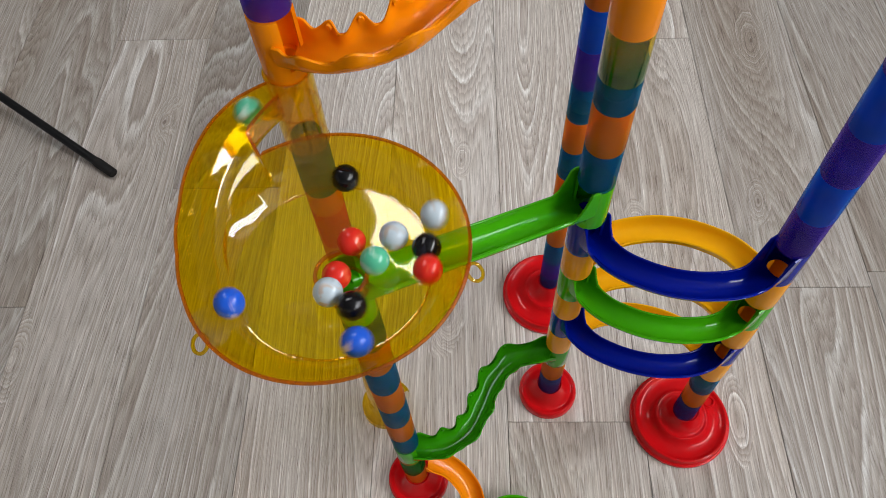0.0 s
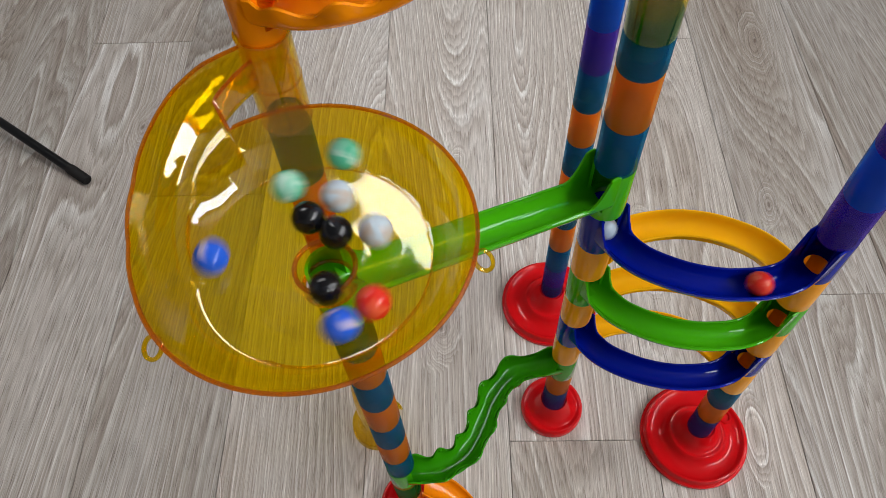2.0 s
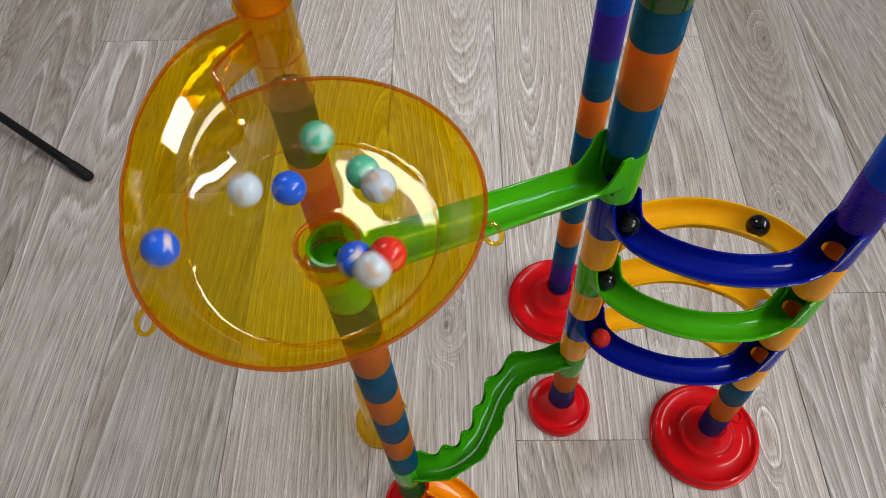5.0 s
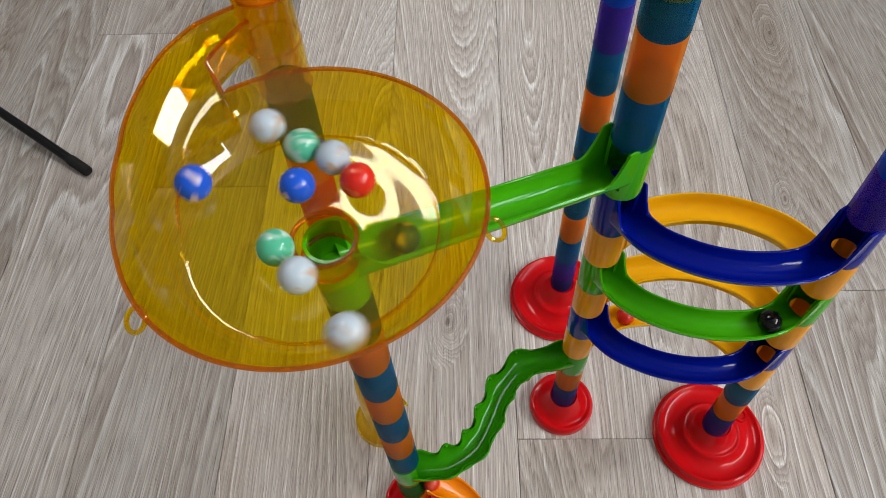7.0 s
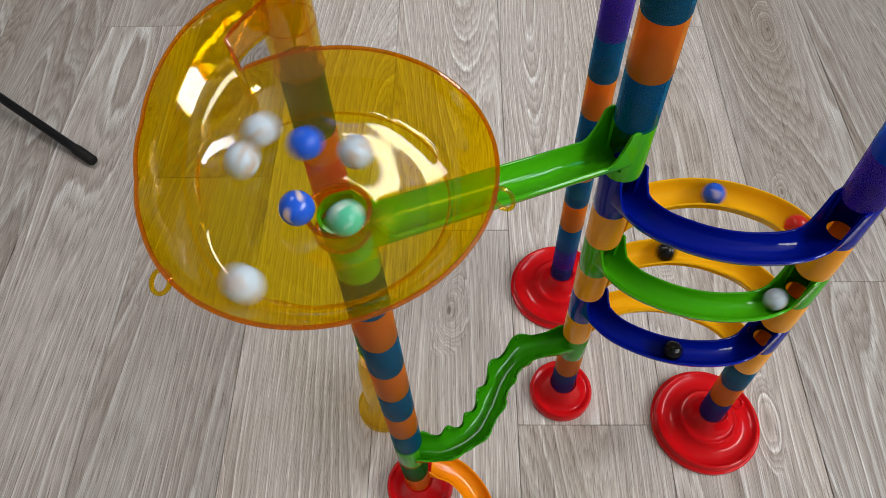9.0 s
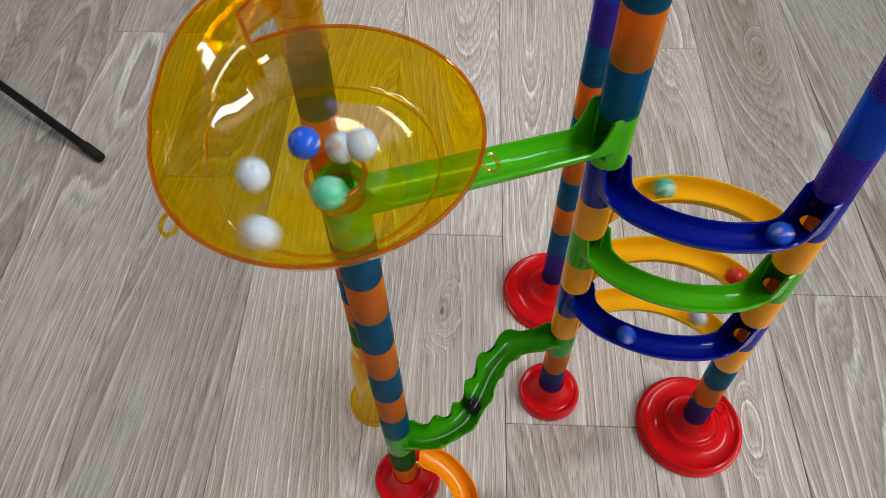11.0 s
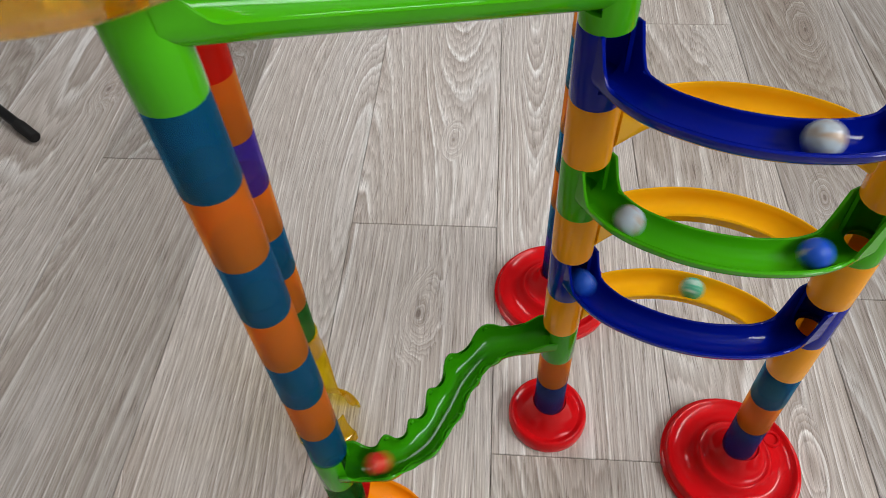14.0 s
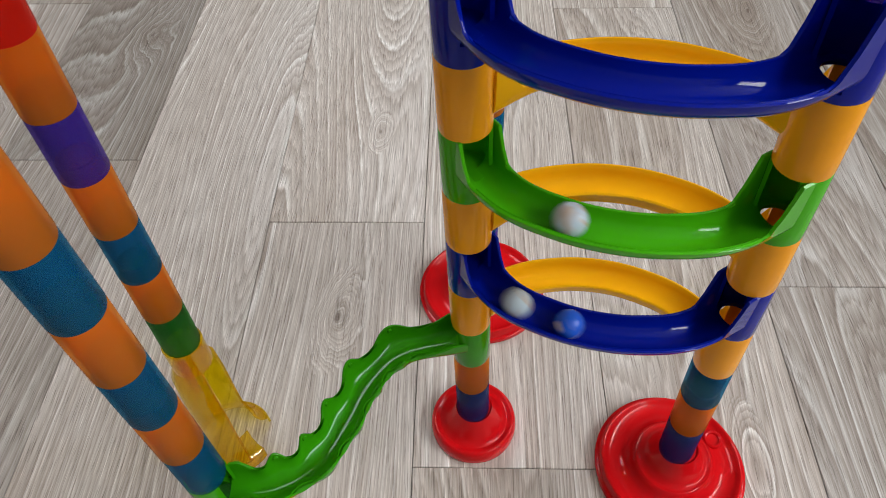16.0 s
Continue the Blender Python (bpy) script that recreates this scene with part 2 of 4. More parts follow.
tower("F", "tower of orange, purple and green plastic tubes above an amber outlet", None,
      stack(0.1341, 0.0353, [GREEN_TUBE, ORANGE, TEAL, ORANGE, PURPLE, ORANGE]) + [(0.3459, 0.3845, RED_TUBE), (0.3845, 0.4042, ORANGE), (0.4042, 0.4428, TEAL), (0.5398, 0.5764, PURPLE)])
tower("B", "tower of teal, orange and purple tubes on a red foot", base_big,
      [(0.0335, 0.054, NAVY_TUBE), (0.054, 0.085, PURPLE)] + stack(0.085, 0.0378, [TEAL, ORANGE, TEAL, ORANGE, TEAL, ORANGE, TEAL, PURPLE, BLUE_TUBE, ORANGE]))


# ---- tracks ----
COURSE = []

def sleeve_mesh(k, z0, z1, towards, floor, hole):
    """The upright collar of a track: a tube wall open on the side that faces the channel, above its floor."""
    m = frame_at(k, z0)
    h = z1 - z0
    bm = bmesh.new()
    r = TR + 0.0002
    a = math.degrees(math.atan2(towards.y, towards.x))
    f = floor - z0
    lathe([(r * 0.985, 0.0), (r, 0.0008), (r, f), (TI, f), (TI, 0.0)], 40, m, bm)
    lathe([(r, f), (r, h - 0.0008), (r * 0.985, h), (TI + 0.0004, h), (TI + 0.0004, f)], 30, m, bm, a + 41, a + 319)
    if hole:
        lathe([(TI + 0.0003, f - 0.001), (TI + 0.0003, f + 0.0002), (0.0072, f + 0.0002), (0.0072, f - 0.001)], 32, m, bm)
    else:
        lathe([(TI + 0.0003, f - 0.001), (TI + 0.0003, f + 0.0006), (0.0001, f + 0.0002), (0.0001, f - 0.001)], 32, m, bm)
    return bm


def rise(d, low, high, near=0.0115, far=0.0185, bend=1.8):
    """Height of a channel's wall d metres from its collar's axis: full cheeks at the collar, then a sweep down."""
    if d >= far:
        return low
    if d <= near:
        return high
    k = 1 - (d - near) / (far - near)
    return low + (high - low) * k ** bend


def track(name, label, mat, a, za, b, zb, plan, fa, fb, low=0.0092, r_in=0.0088, scallop=0.0, group="", n=56, far=0.0185):
    """A channel from the collar of tower a (from height za) to that of tower b. plan: points of its line in plan between the two."""
    ob = thing(name, label, "marble run track", group)
    A, B = at(a, za + fa), at(b, zb + fb)
    dirs = [(Vector(plan[0]) - A.xy), (Vector(plan[-1]) - B.xy)]
    dirs = [d.normalized() for d in dirs]
    line = smooth_path([A.xy.to_3d()] + [Vector((*p, 0)) for p in plan] + [B.xy.to_3d()], n)
    total = sum((q - p).length for p, q in zip(line, line[1:]))
    run, pts = 0.0, []
    for i, p in enumerate(line):
        if i:
            run += (p - line[i - 1]).length
        pts.append((p, run / total))
    cut, stop = 0.002 / total, TI * 0.5 / total
    pts = [Vector((p.x, p.y, A.z + (B.z - A.z) * s)) for p, s in pts if cut <= s <= 1 - stop]
    length = total

    def wall(s, side):
        ha, hb = zb_top(a, za) - za - fa - 0.0008, zb_top(b, zb) - zb - fb - 0.0008
        if scallop:
            ha, hb = min(ha, low + 0.004), min(hb, low + 0.004)
        w = max(rise(s * length + 0.006, low, ha, 0.0115, far), rise((1 - s) * length + 0.006, low, hb, 0.0115, far))
        if scallop:
            w += scallop * math.sin(s * length / 0.0145 * math.pi + (0.4 if side < 0 else 1.2)) * min(1, 7 * min(s, 1 - s))
        return w

    def flare(s, side):
        return scallop * 0.5 * math.sin(s * length / 0.0145 * math.pi + (0.4 if side < 0 else 1.2)) * min(1, 7 * min(s, 1 - s))

    part("channel", gutter(pts, r_in, 0.0017, wall, None, flare if scallop else None), mat, ob)
    if scallop:
        crest = 0.0145 * 2
        for side in (-1, 1):
            s0 = (math.pi / 2 - (0.4 if side < 0 else 1.2)) / math.pi * 0.0145
            for j in range(int(total / crest) + 1):
                s = (s0 + j * crest) / total
                if not 0.08 < s < 0.92:
                    continue
                i = min(int(s * (len(pts) - 1)), len(pts) - 2)
                d = (pts[i + 1] - pts[i])
                out = Vector((d.y, -d.x, 0)).normalized() * side
                p = pts[i] + out * (r_in + flare(s, side) - 0.0002) + Vector((0, 0, wall(s, side) - 0.0022))
                m = Matrix.Translation(p) @ (-out).to_track_quat("Z", "Y").to_matrix().to_4x4()
                part("stud", lathe([(0.0, 0.0008), (0.0007, 0.0008), (0.0013, 0.0009), (0.0016, 0.0004), (0.0016, -0.0006), (0.0, -0.0006)], 14, m), mat, ob)
    COURSE.append([A] + pts + [B])
    # yellow collars take the copy darkened for shade
    own = SHADED_YELLOW if mat is YELLOW else mat
    part("collar", sleeve_mesh(a, za, zb_top(a, za), dirs[0], za + fa, False), own, ob)
    part("collar", sleeve_mesh(b, zb, zb_top(b, zb), dirs[1], zb + fb, True), own, ob)
    return ob


COLLAR = {}


def zb_top(k, z):
    return COLLAR.get((k, round(z, 4)), z + 0.038)


for i in range(3, 10):
    COLLAR[("C", round(CJ[i], 4))] = CJ[i + 1]
    COLLAR[("R", round(CJ[i] + RO, 4))] = CJ[i + 1] + RO


def bowed(a, b, z, bulge, n=5):
    """Plan points of a bow between two towers; bulge to the viewer's side is minus."""
    A, B = at(a, z).xy, at(b, z).xy
    d = (B - A).normalized()
    side = Vector((-d.y, d.x))
    return [A + (B - A) * s + side * bulge * (4 * s * (1 - s)) ** 0.75 for s in [(i + 1) / (n + 1) for i in range(n)]]


COLLAR[("L", 0.4033)] = 0.4455
track("straight_track", "bright green plastic ramp from the funnel to the next tower", GREEN, "L", 0.4033, "C", CJ[9],
      [at("L", 0.41).xy.lerp(at("C", 0.39).xy, s) for s in (0.25, 0.5, 0.75)], 0.0192, 0.0082, low=0.0090, r_in=0.0095, far=0.024)
for low_i, mat, way, word in ((8, BLUE, -1, "dark blue"), (7, YELLOW, 1, "yellow"), (6, GREEN, -1, "bright green"), (5, YELLOW, 1, "yellow"), (4, BLUE, -1, "dark blue"), (3, YELLOW, 1, "yellow")):
    z = CJ[low_i]
    words = "glossy %s plastic half-pipe curving between two towers" % word
    if way < 0:
        deep = 0.0015 if low_i == 8 else 0.0
        track("curved_track", words, mat, "C", z, "R", z + RO, bowed("C", "R", z + 0.02, -0.028), 0.0115 - deep, 0.0055 - deep, low=0.0078, r_in=0.0084, group="curved tracks between the towers")
    else:
        track("curved_track", words, mat, "R", z + RO, "C", z, bowed("R", "C", z + 0.02, -0.035), 0.009, 0.004, group="curved tracks between the towers")
COLLAR[("L", 0.100)] = 0.1381
COLLAR[("C", CJ[2])] = CJ[3]
track("wavy_track", "green plastic wavy chute with scalloped edges low between two towers", LEAF_GREEN, "C", CJ[2], "L", 0.100,
      [(0.0600, 0.3151), (0.0427, 0.2936), (0.0347, 0.2687), (0.0241, 0.2444), (0.0029, 0.2287)], 0.014, 0.009, low=0.0100, r_in=0.0098, scallop=0.0040, n=130)

# the last curve, from the foot of the front tower down to the tray
runout = thing("run_out_track", "orange plastic curve running down to the green tray", "marble run track")
RUN = smooth_path([Vector(q) for q in ((-0.0240, 0.2245, 0.070), (-0.008, 0.2262, 0.064), (0.012, 0.2240, 0.054), (0.030, 0.2110, 0.041), (0.038, 0.1930, 0.031), (0.041, 0.1740, 0.024))], 48)
part("channel", gutter(RUN[8:], 0.0092, 0.0015, lambda q, side: rise(q * 0.08 + 0.009, 0.0095, 0.020)), ORANGE_SOLID, runout)
part("collar", sleeve_mesh("L", 0.061, 0.100, Vector((1, 0.1)), 0.070, False), GREEN_TUBE, runout, "green translucent plastic collar")
COURSE.append(RUN)

TRAY = Vector((0.078, 0.176, 0))
tray = thing("marble_tray", "round bright green plastic tray on the floor", "tray", m=Matrix.Translation(TRAY))
part("bowl", lathe([(0.0, 0.0), (0.034, 0.0), (0.037, 0.003), (0.0395, 0.0215), (0.0402, 0.0225), (0.0396, 0.0232), (0.0384, 0.0228), (0.0362, 0.006), (0.034, 0.0026), (0.0, 0.0026)], 64), GREEN, tray)

COLLAR[("F", 0.5015)] = 0.5398
COLLAR[("C", 0.5398)] = 0.5794
track("wavy_track", "orange plastic wavy chute with scalloped edges high between two towers", ORANGE_SOLID, "C", 0.5398, "F", 0.5002,
      [(0.055, 0.345), (0.018, 0.330), (-0.010, 0.303), (-0.040, 0.295)], 0.012, 0.008, low=0.0125, r_in=0.0100, scallop=0.0038, n=130)
CHUTE = COURSE.pop()

# outlet of the back tower: a clear collar that opens to one side and flares on the floor
outlet = thing("outlet", "clear amber plastic outlet flaring on the floor below a tower", "marble run outlet", m=frame_at("F", 0))
part("collar", lathe([(TR + 0.0010, 0.112), (TR + 0.0010, 0.1341), (TI + 0.0006, 0.1341), (TI + 0.0006, 0.112)], 40), AMBER_WALL, outlet)
SHELL = [(0.0124, 0.112), (0.0158, 0.104), (0.0172, 0.080), (0.0174, 0.045), (0.0178, 0.030), (0.0192, 0.018), (0.0222, 0.0105), (0.0262, 0.0080)]
part("shell", lathe(SHELL + [(r - 0.0013, z - 0.0012) for r, z in SHELL[::-1]], 48, Matrix(), None, 72, 318), AMBER_THICK, outlet)
FLANGE = [(0.0258, 0.0086), (0.0270, 0.0080), (0.0275, 0.0), (0.0258, 0.0)]
part("lip", lathe(FLANGE, 60, Matrix(), None, 40, 342), AMBER_THICK, outlet, "orange edge of the clear outlet")
for a0, a1 in ((38, 71.5), (318.5, 344)):
    part("wing", lathe(SHELL[4:] + [(r - 0.0013, z - 0.0012) for r, z in SHELL[:3:-1]], 16, Matrix(), None, a0, a1), AMBER_THICK, outlet)
for deg in (72, 318):
    c, n = math.cos(radians(deg)), math.sin(radians(deg))
    rib = [Vector((r * c, r * n, z)) for r, z in SHELL]
    part("rib", pipe(rib, 0.0007), AMBER_WALL, outlet)
part("peg", lathe([(0.0022, 0.078), (0.0030, 0.079), (0.0030, 0.112), (0.0022, 0.112)], 20, Matrix.Translation((-0.006, -0.003, 0))), AMBER_EDGE, outlet)

# ---- amber funnel ----
FC = Vector((-0.0346, 0.2146))
FR = 0.0659
HOLE = Vector((-0.0320, 0.2150))
DISH_END, DISH_TOP = FR - 0.0180, 0.0196
funnel = thing("funnel", "clear amber plastic funnel dish with marbles circling in it", "marble run funnel", "", pose(FC.x, FC.y, 0))


def dish_z(r):
    """Height of the dish's floor: a shallow cone, a little steeper towards the drain."""
    r = max(r, 0.0125)
    over = max(0.0, r - 0.033)
    return 0.4545 + 0.20 * (r - 0.0125) - 1.2 * over * over


def spiral(deg):
    """Radius of the outer rim; past -150 degrees it winds out towards the inlet."""
    keys = ((-400, 0.0990), (-241, 0.0975), (-230, 0.0955), (-220, 0.0912), (-207, 0.0838), (-190, 0.0748), (-169, 0.0684), (-150, FR + 0.0008), (-120, FR + 0.0006), (-60, FR - 0.0006), (60, FR + 0.0006), (400, FR))
    for (d0, r0), (d1, r1) in zip(keys, keys[1:]):
        if d0 <= deg <= d1:
            return r0 + (r1 - r0) * (deg - d0) / (d1 - d0)


def lift(deg):
    return max(0.0, min(1.0, (spiral(deg) - FR - 0.001) / 0.031))


SEAM = 133


def rim_at(deg, r):
    return Vector((r * math.cos(radians(deg)), r * math.sin(radians(deg)), dish_z(DISH_END) + DISH_TOP + 0.013 * lift(deg)))


def inlet_r(deg):
    """Radius of the inlet's inner wall, from the seam to the tower's collar."""
    return 0.0730 + 0.0135 * (SEAM - 360 - deg) / 16


def shell(rings):
    """A thin sheet from rings of (inner, outer) outline points."""
    bm = bmesh.new()
    rows = [[bm.verts.new(p) for p in ring] for ring in rings]
    k = len(rows[0])
    for A, B in zip(rows, rows[1:]):
        for j in range(k):
            bm.faces.new((A[j], B[j], B[(j + 1) % k], A[(j + 1) % k]))
    bmesh.ops.recalc_face_normals(bm, faces=bm.faces[:])
    return bm


def wall_profile(deg):
    """Inner surface of the side wall from the rim down to the dish, or to the inlet's raised floor and the step beside it."""
    R, g = spiral(deg), lift(deg)
    zf = dish_z(DISH_END) + 0.013 * g
    top = dish_z(DISH_END) + DISH_TOP + 0.013 * g
    out = [(R - 0.0004, top), (R - 0.0020, zf + 0.0165)]
    out += [(R - 0.0034 - 0.028 * (0.866 - math.sin(radians(w))), zf + 0.028 * (0.985 - math.cos(radians(w)))) for w in (60, 53, 46, 39)]
    out += [(R - 0.0118, zf + 0.0036), (R - 0.0135, zf + 0.0020), (R - 0.0155, zf + 0.0009), (R - 0.0180, zf)]
    return out, zf, min(1.0, g / 0.12)


def turned(deg, outline, thick=0.0011):
    """Points of an outline and of its outer side, turned to that angle."""
    outer = []
    for i, (r, z) in enumerate(outline):
        a, b = outline[max(i - 1, 0)], outline[min(i + 1, len(outline) - 1)]
        d = Vector((b[0] - a[0], b[1] - a[1]))
        d = d.normalized() if d.length > 1e-7 else Vector((0, -1))
        outer.append((r - d.y * thick, z + d.x * thick))
    c, n = math.cos(radians(deg)), math.sin(radians(deg))
    return [Vector((r * c, r * n, z)) for r, z in outline + outer[::-1]]


dish, side, chute = [], [], []
shift = HOLE - FC
for i in range(145):
    deg = 360 * i / 144
    line = [(r, dish_z(r)) for r in (DISH_END, 0.045, 0.0415, 0.038, 0.034, 0.030, 0.026, 0.022, 0.0185, 0.0160)] + [(0.0136, 0.4549), (0.0122, 0.4537), (0.0114, 0.4517), (0.0108, 0.4407)]
    ring = turned(deg, line)
    dish.append([p + shift.to_3d() * max(0.0, 1 - p.xy.length / 0.05) for p in ring])
for i in range(161):
    deg = SEAM - 360 * i / 160
    line, zf, k = wall_profile(deg)
    end = Vector(line[-1])
    a, b = end.lerp(Vector((min(0.0572, end.x), zf + 0.0028 * k)), k), (end + Vector((-0.0004, -0.00005))).lerp(Vector((min(0.0560, end.x - 0.001), dish_z(DISH_END) + 0.0065 * min(1.0, (zf - dish_z(DISH_END)) / 0.006))), k)
    side.append(turned(deg, line + [tuple(a), tuple(b), (DISH_END - 0.0002, dish_z(DISH_END))]))
for i in range(17):
    deg = SEAM - 360 - 16 * i / 16
    line, zf, k = wall_profile(deg)
    r0 = inlet_r(deg)
    top = rim_at(deg, r0).z
    line = [p for p in line if p[0] > r0 + 0.0062] + [(r0 + 0.0060, zf + 0.0006), (r0 + 0.0035, zf + 0.0016), (r0 + 0.0016, zf + 0.0038), (r0 + 0.0006, zf + 0.007), (r0, top)]
    line = line[:8] + line[-5:] if len(line) > 13 else line[:1] * (13 - len(line)) + line
    chute.append(turned(deg, line))
part("dish", shell(dish), AMBER, funnel)
part("side_wall", shell(side), AMBER_WALL, funnel)
part("inlet", shell(chute), AMBER_WALL, funnel)
# the upright web that closes the end of the dish's wall against the inlet
web = []
for r in (FR - 0.002, FR + 0.004, inlet_r(SEAM - 360)):
    p, low = rim_at(SEAM - 360, r), dish_z(DISH_END) + 0.001
    top = rim_at(SEAM, FR).z + (p.z - rim_at(SEAM, FR).z) * (r - FR + 0.002) / 0.014
    n = Vector((math.sin(radians(SEAM)), -math.cos(radians(SEAM)), 0)) * 0.0006
    web.append([Vector((p.x, p.y, low)) + n, Vector((p.x, p.y, top)) + n, Vector((p.x, p.y, top)) - n, Vector((p.x, p.y, low)) - n])
part("web", shell(web), AMBER_WALL, funnel)
around = [rim_at(SEAM - 360 - 16 + i, inlet_r(SEAM - 360 - 16 + i)) for i in range(17)] + [rim_at(SEAM, FR)]
around += [rim_at(SEAM - i * 2, spiral(SEAM - i * 2)) for i in range(1, 188)]
part("rim", pipe(around, 0.0009), AMBER_EDGE, funnel, "orange edge of the clear funnel")


def bead(r, z, w, centre):
    """A thin moulded ring."""
    return lathe([(r + w * math.cos(q), z + w * math.sin(q)) for q in [k * math.pi / 4 for k in range(8)]], 48, Matrix.Translation((centre.x, centre.y, 0)))


part("drain_ring", bead(0.0128, 0.4549, 0.0011, HOLE - FC), AMBER_EDGE, funnel)
part("drain_ring", bead(0.0113, 0.4412, 0.0010, HOLE - FC), AMBER_EDGE, funnel)
for deg in (230, 356, 110):
    p = rim_at(0, FR)
    ring = lathe([(0.0042 + 0.0009 * math.cos(q), 0.0009 * math.sin(q)) for q in [i * math.pi / 4 for i in range(8)]], 24, Matrix.Rotation(radians(deg), 4, "Z") @ Matrix.Translation((FR + 0.0032, 0, p.z - 0.0016)) @ Matrix.Rotation(radians(32), 4, "Y"))
    part("ear", ring, AMBER_WALL, funnel, "small amber loop")
FA = at("F", 0.46) - Vector((FC.x, FC.y, 0))
for z in (0.4480, 0.4745, 0.5010):
    part("collar_ring", bead(TR + 0.0010, z, 0.0006, FA), AMBER_WALL, funnel)
part("collar", lathe([(TR + 0.0012, 0.4470), (TR + 0.0014, 0.470), (TR + 0.0012, 0.5015), (TI + 0.0006, 0.5015), (TI + 0.0006, 0.4470)], 40, Matrix.Translation((FA.x, FA.y, 0))), AMBER_WALL, funnel)

# ---- floor, and an unseen room added around it ----
WU, WV = Vector((0.9928, 0.1197)), Vector((-0.1197, 0.9928))

KNOTS = ((-0.021, 0.413, 0.024), (-0.029, 0.643, 0.015), (-0.333, 0.779, 0.034), (0.352, 0.617, 0.016), (0.367, 0.904, 0.030), (-0.452, 0.667, 0.022))


def wood(name, low, high, warm):
    """Greyed oak: contour grain with loops, fine fibres, a few darker patches; each plank its own stretch of it."""
    m, n, l, b = material(name)
    co, info = n.new("ShaderNodeTexCoord"), n.new("ShaderNodeObjectInfo")
    off = n.new("ShaderNodeVectorMath")
    off.operation = "SCALE"
    off.inputs[0].default_value = (37.0, 53.0, 11.0)
    l.new(info.outputs["Random"], off.inputs["Scale"])
    add = n.new("ShaderNodeVectorMath")
    l.new(co.outputs["Object"], add.inputs[0])
    l.new(off.outputs[0], add.inputs[1])

    def noise_at(sx, sy, detail, dist=0.0, rough=0.5):
        mp, nz = n.new("ShaderNodeMapping"), n.new("ShaderNodeTexNoise")
        mp.inputs["Scale"].default_value = (sx, sy, 1)
        nz.inputs["Scale"].default_value, nz.inputs["Detail"].default_value, nz.inputs["Distortion"].default_value, nz.inputs["Roughness"].default_value = 1, detail, dist, rough
        l.new(add.outputs[0], mp.inputs[0])
        l.new(mp.outputs[0], nz.inputs["Vector"])
        return nz.outputs[0]

    def math_node(op, a, bval):
        q = n.new("ShaderNodeMath")
        q.operation = op
        if isinstance(a, (int, float)):
            q.inputs[0].default_value = a
        else:
            l.new(a, q.inputs[0])
        if isinstance(bval, (int, float)):
            q.inputs[1].default_value = bval
        else:
            l.new(bval, q.inputs[1])
        return q.outputs[0]

    def ramp(a, stops):
        q = n.new("ShaderNodeValToRGB")
        while len(q.color_ramp.elements) < len(stops):
            q.color_ramp.elements.new(0.5)
        for e, (p, c) in zip(q.color_ramp.elements, stops):
            e.position, e.color = p, (*c, 1)
        l.new(a, q.inputs[0])
        return q.outputs[0]

    def mix(kind, fac, a, bb):
        q = n.new("ShaderNodeMix")
        q.data_type, q.blend_type = "RGBA", kind
        q.inputs[0].default_value = fac
        l.new(a, q.inputs[6])
        l.new(bb, q.inputs[7])
        return q.outputs[2]

    bend = n.new("ShaderNodeVectorMath")
    bend.operation = "MULTIPLY_ADD"
    sway = n.new("ShaderNodeCombineXYZ")
    l.new(math_node("SUBTRACT", noise_at(11, 3.2, 1.5), 0.5), sway.inputs[0])
    bend.inputs[1].default_value = (0.02, 0, 0)
    l.new(sway.outputs[0], bend.inputs[0])
    l.new(add.outputs[0], bend.inputs[2])
    straight, add = add, bend
    field = noise_at(8, 0.85, 0.8, 0.1)
    across = n.new("ShaderNodeSeparateXYZ")
    l.new(straight.outputs[0], across.inputs[0])
    phase = math_node("ADD", math_node("MULTIPLY", field, 24), math_node("MULTIPLY", across.outputs[0], 60))
    phase = math_node("ADD", phase, math_node("MULTIPLY", noise_at(120, 3, 3), 0.4))
    spots, place = n.new("ShaderNodeTexVoronoi"), n.new("ShaderNodeMapping")
    place.inputs["Scale"].default_value = (5.5, 1.6, 1)
    spots.inputs["Scale"].default_value = 1
    l.new(add.outputs[0], place.inputs[0])
    l.new(place.outputs[0], spots.inputs["Vector"])
    near = math_node("MAXIMUM", math_node("SUBTRACT", math_node("MULTIPLY", spots.outputs["Distance"], -9), -1), 0)
    phase = math_node("ADD", phase, math_node("MULTIPLY", near, 4.5))
    where = n.new("ShaderNodeNewGeometry")
    eyes = None
    for kx, ky, size in KNOTS:
        rel, tall, far = n.new("ShaderNodeVectorMath"), n.new("ShaderNodeVectorMath"), n.new("ShaderNodeVectorMath")
        rel.operation, tall.operation, far.operation = "SUBTRACT", "MULTIPLY", "LENGTH"
        rel.inputs[1].default_value, tall.inputs[1].default_value = (kx, ky, 0), (1 / size, 0.42 / size, 0)
        l.new(where.outputs["Position"], rel.inputs[0])
        l.new(rel.outputs[0], tall.inputs[0])
        l.new(tall.outputs[0], far.inputs[0])
        eyes = far.outputs["Value"] if eyes is None else math_node("MINIMUM", eyes, far.outputs["Value"])
    eyes = math_node("ADD", eyes, math_node("MULTIPLY", math_node("SUBTRACT", noise_at(90, 40, 3), 0.5), 0.35))
    swell = math_node("MAXIMUM", math_node("SUBTRACT", 1.0, eyes), 0.0)
    phase = math_node("ADD", phase, math_node("MULTIPLY", math_node("POWER", swell, 1.4), 4.2))
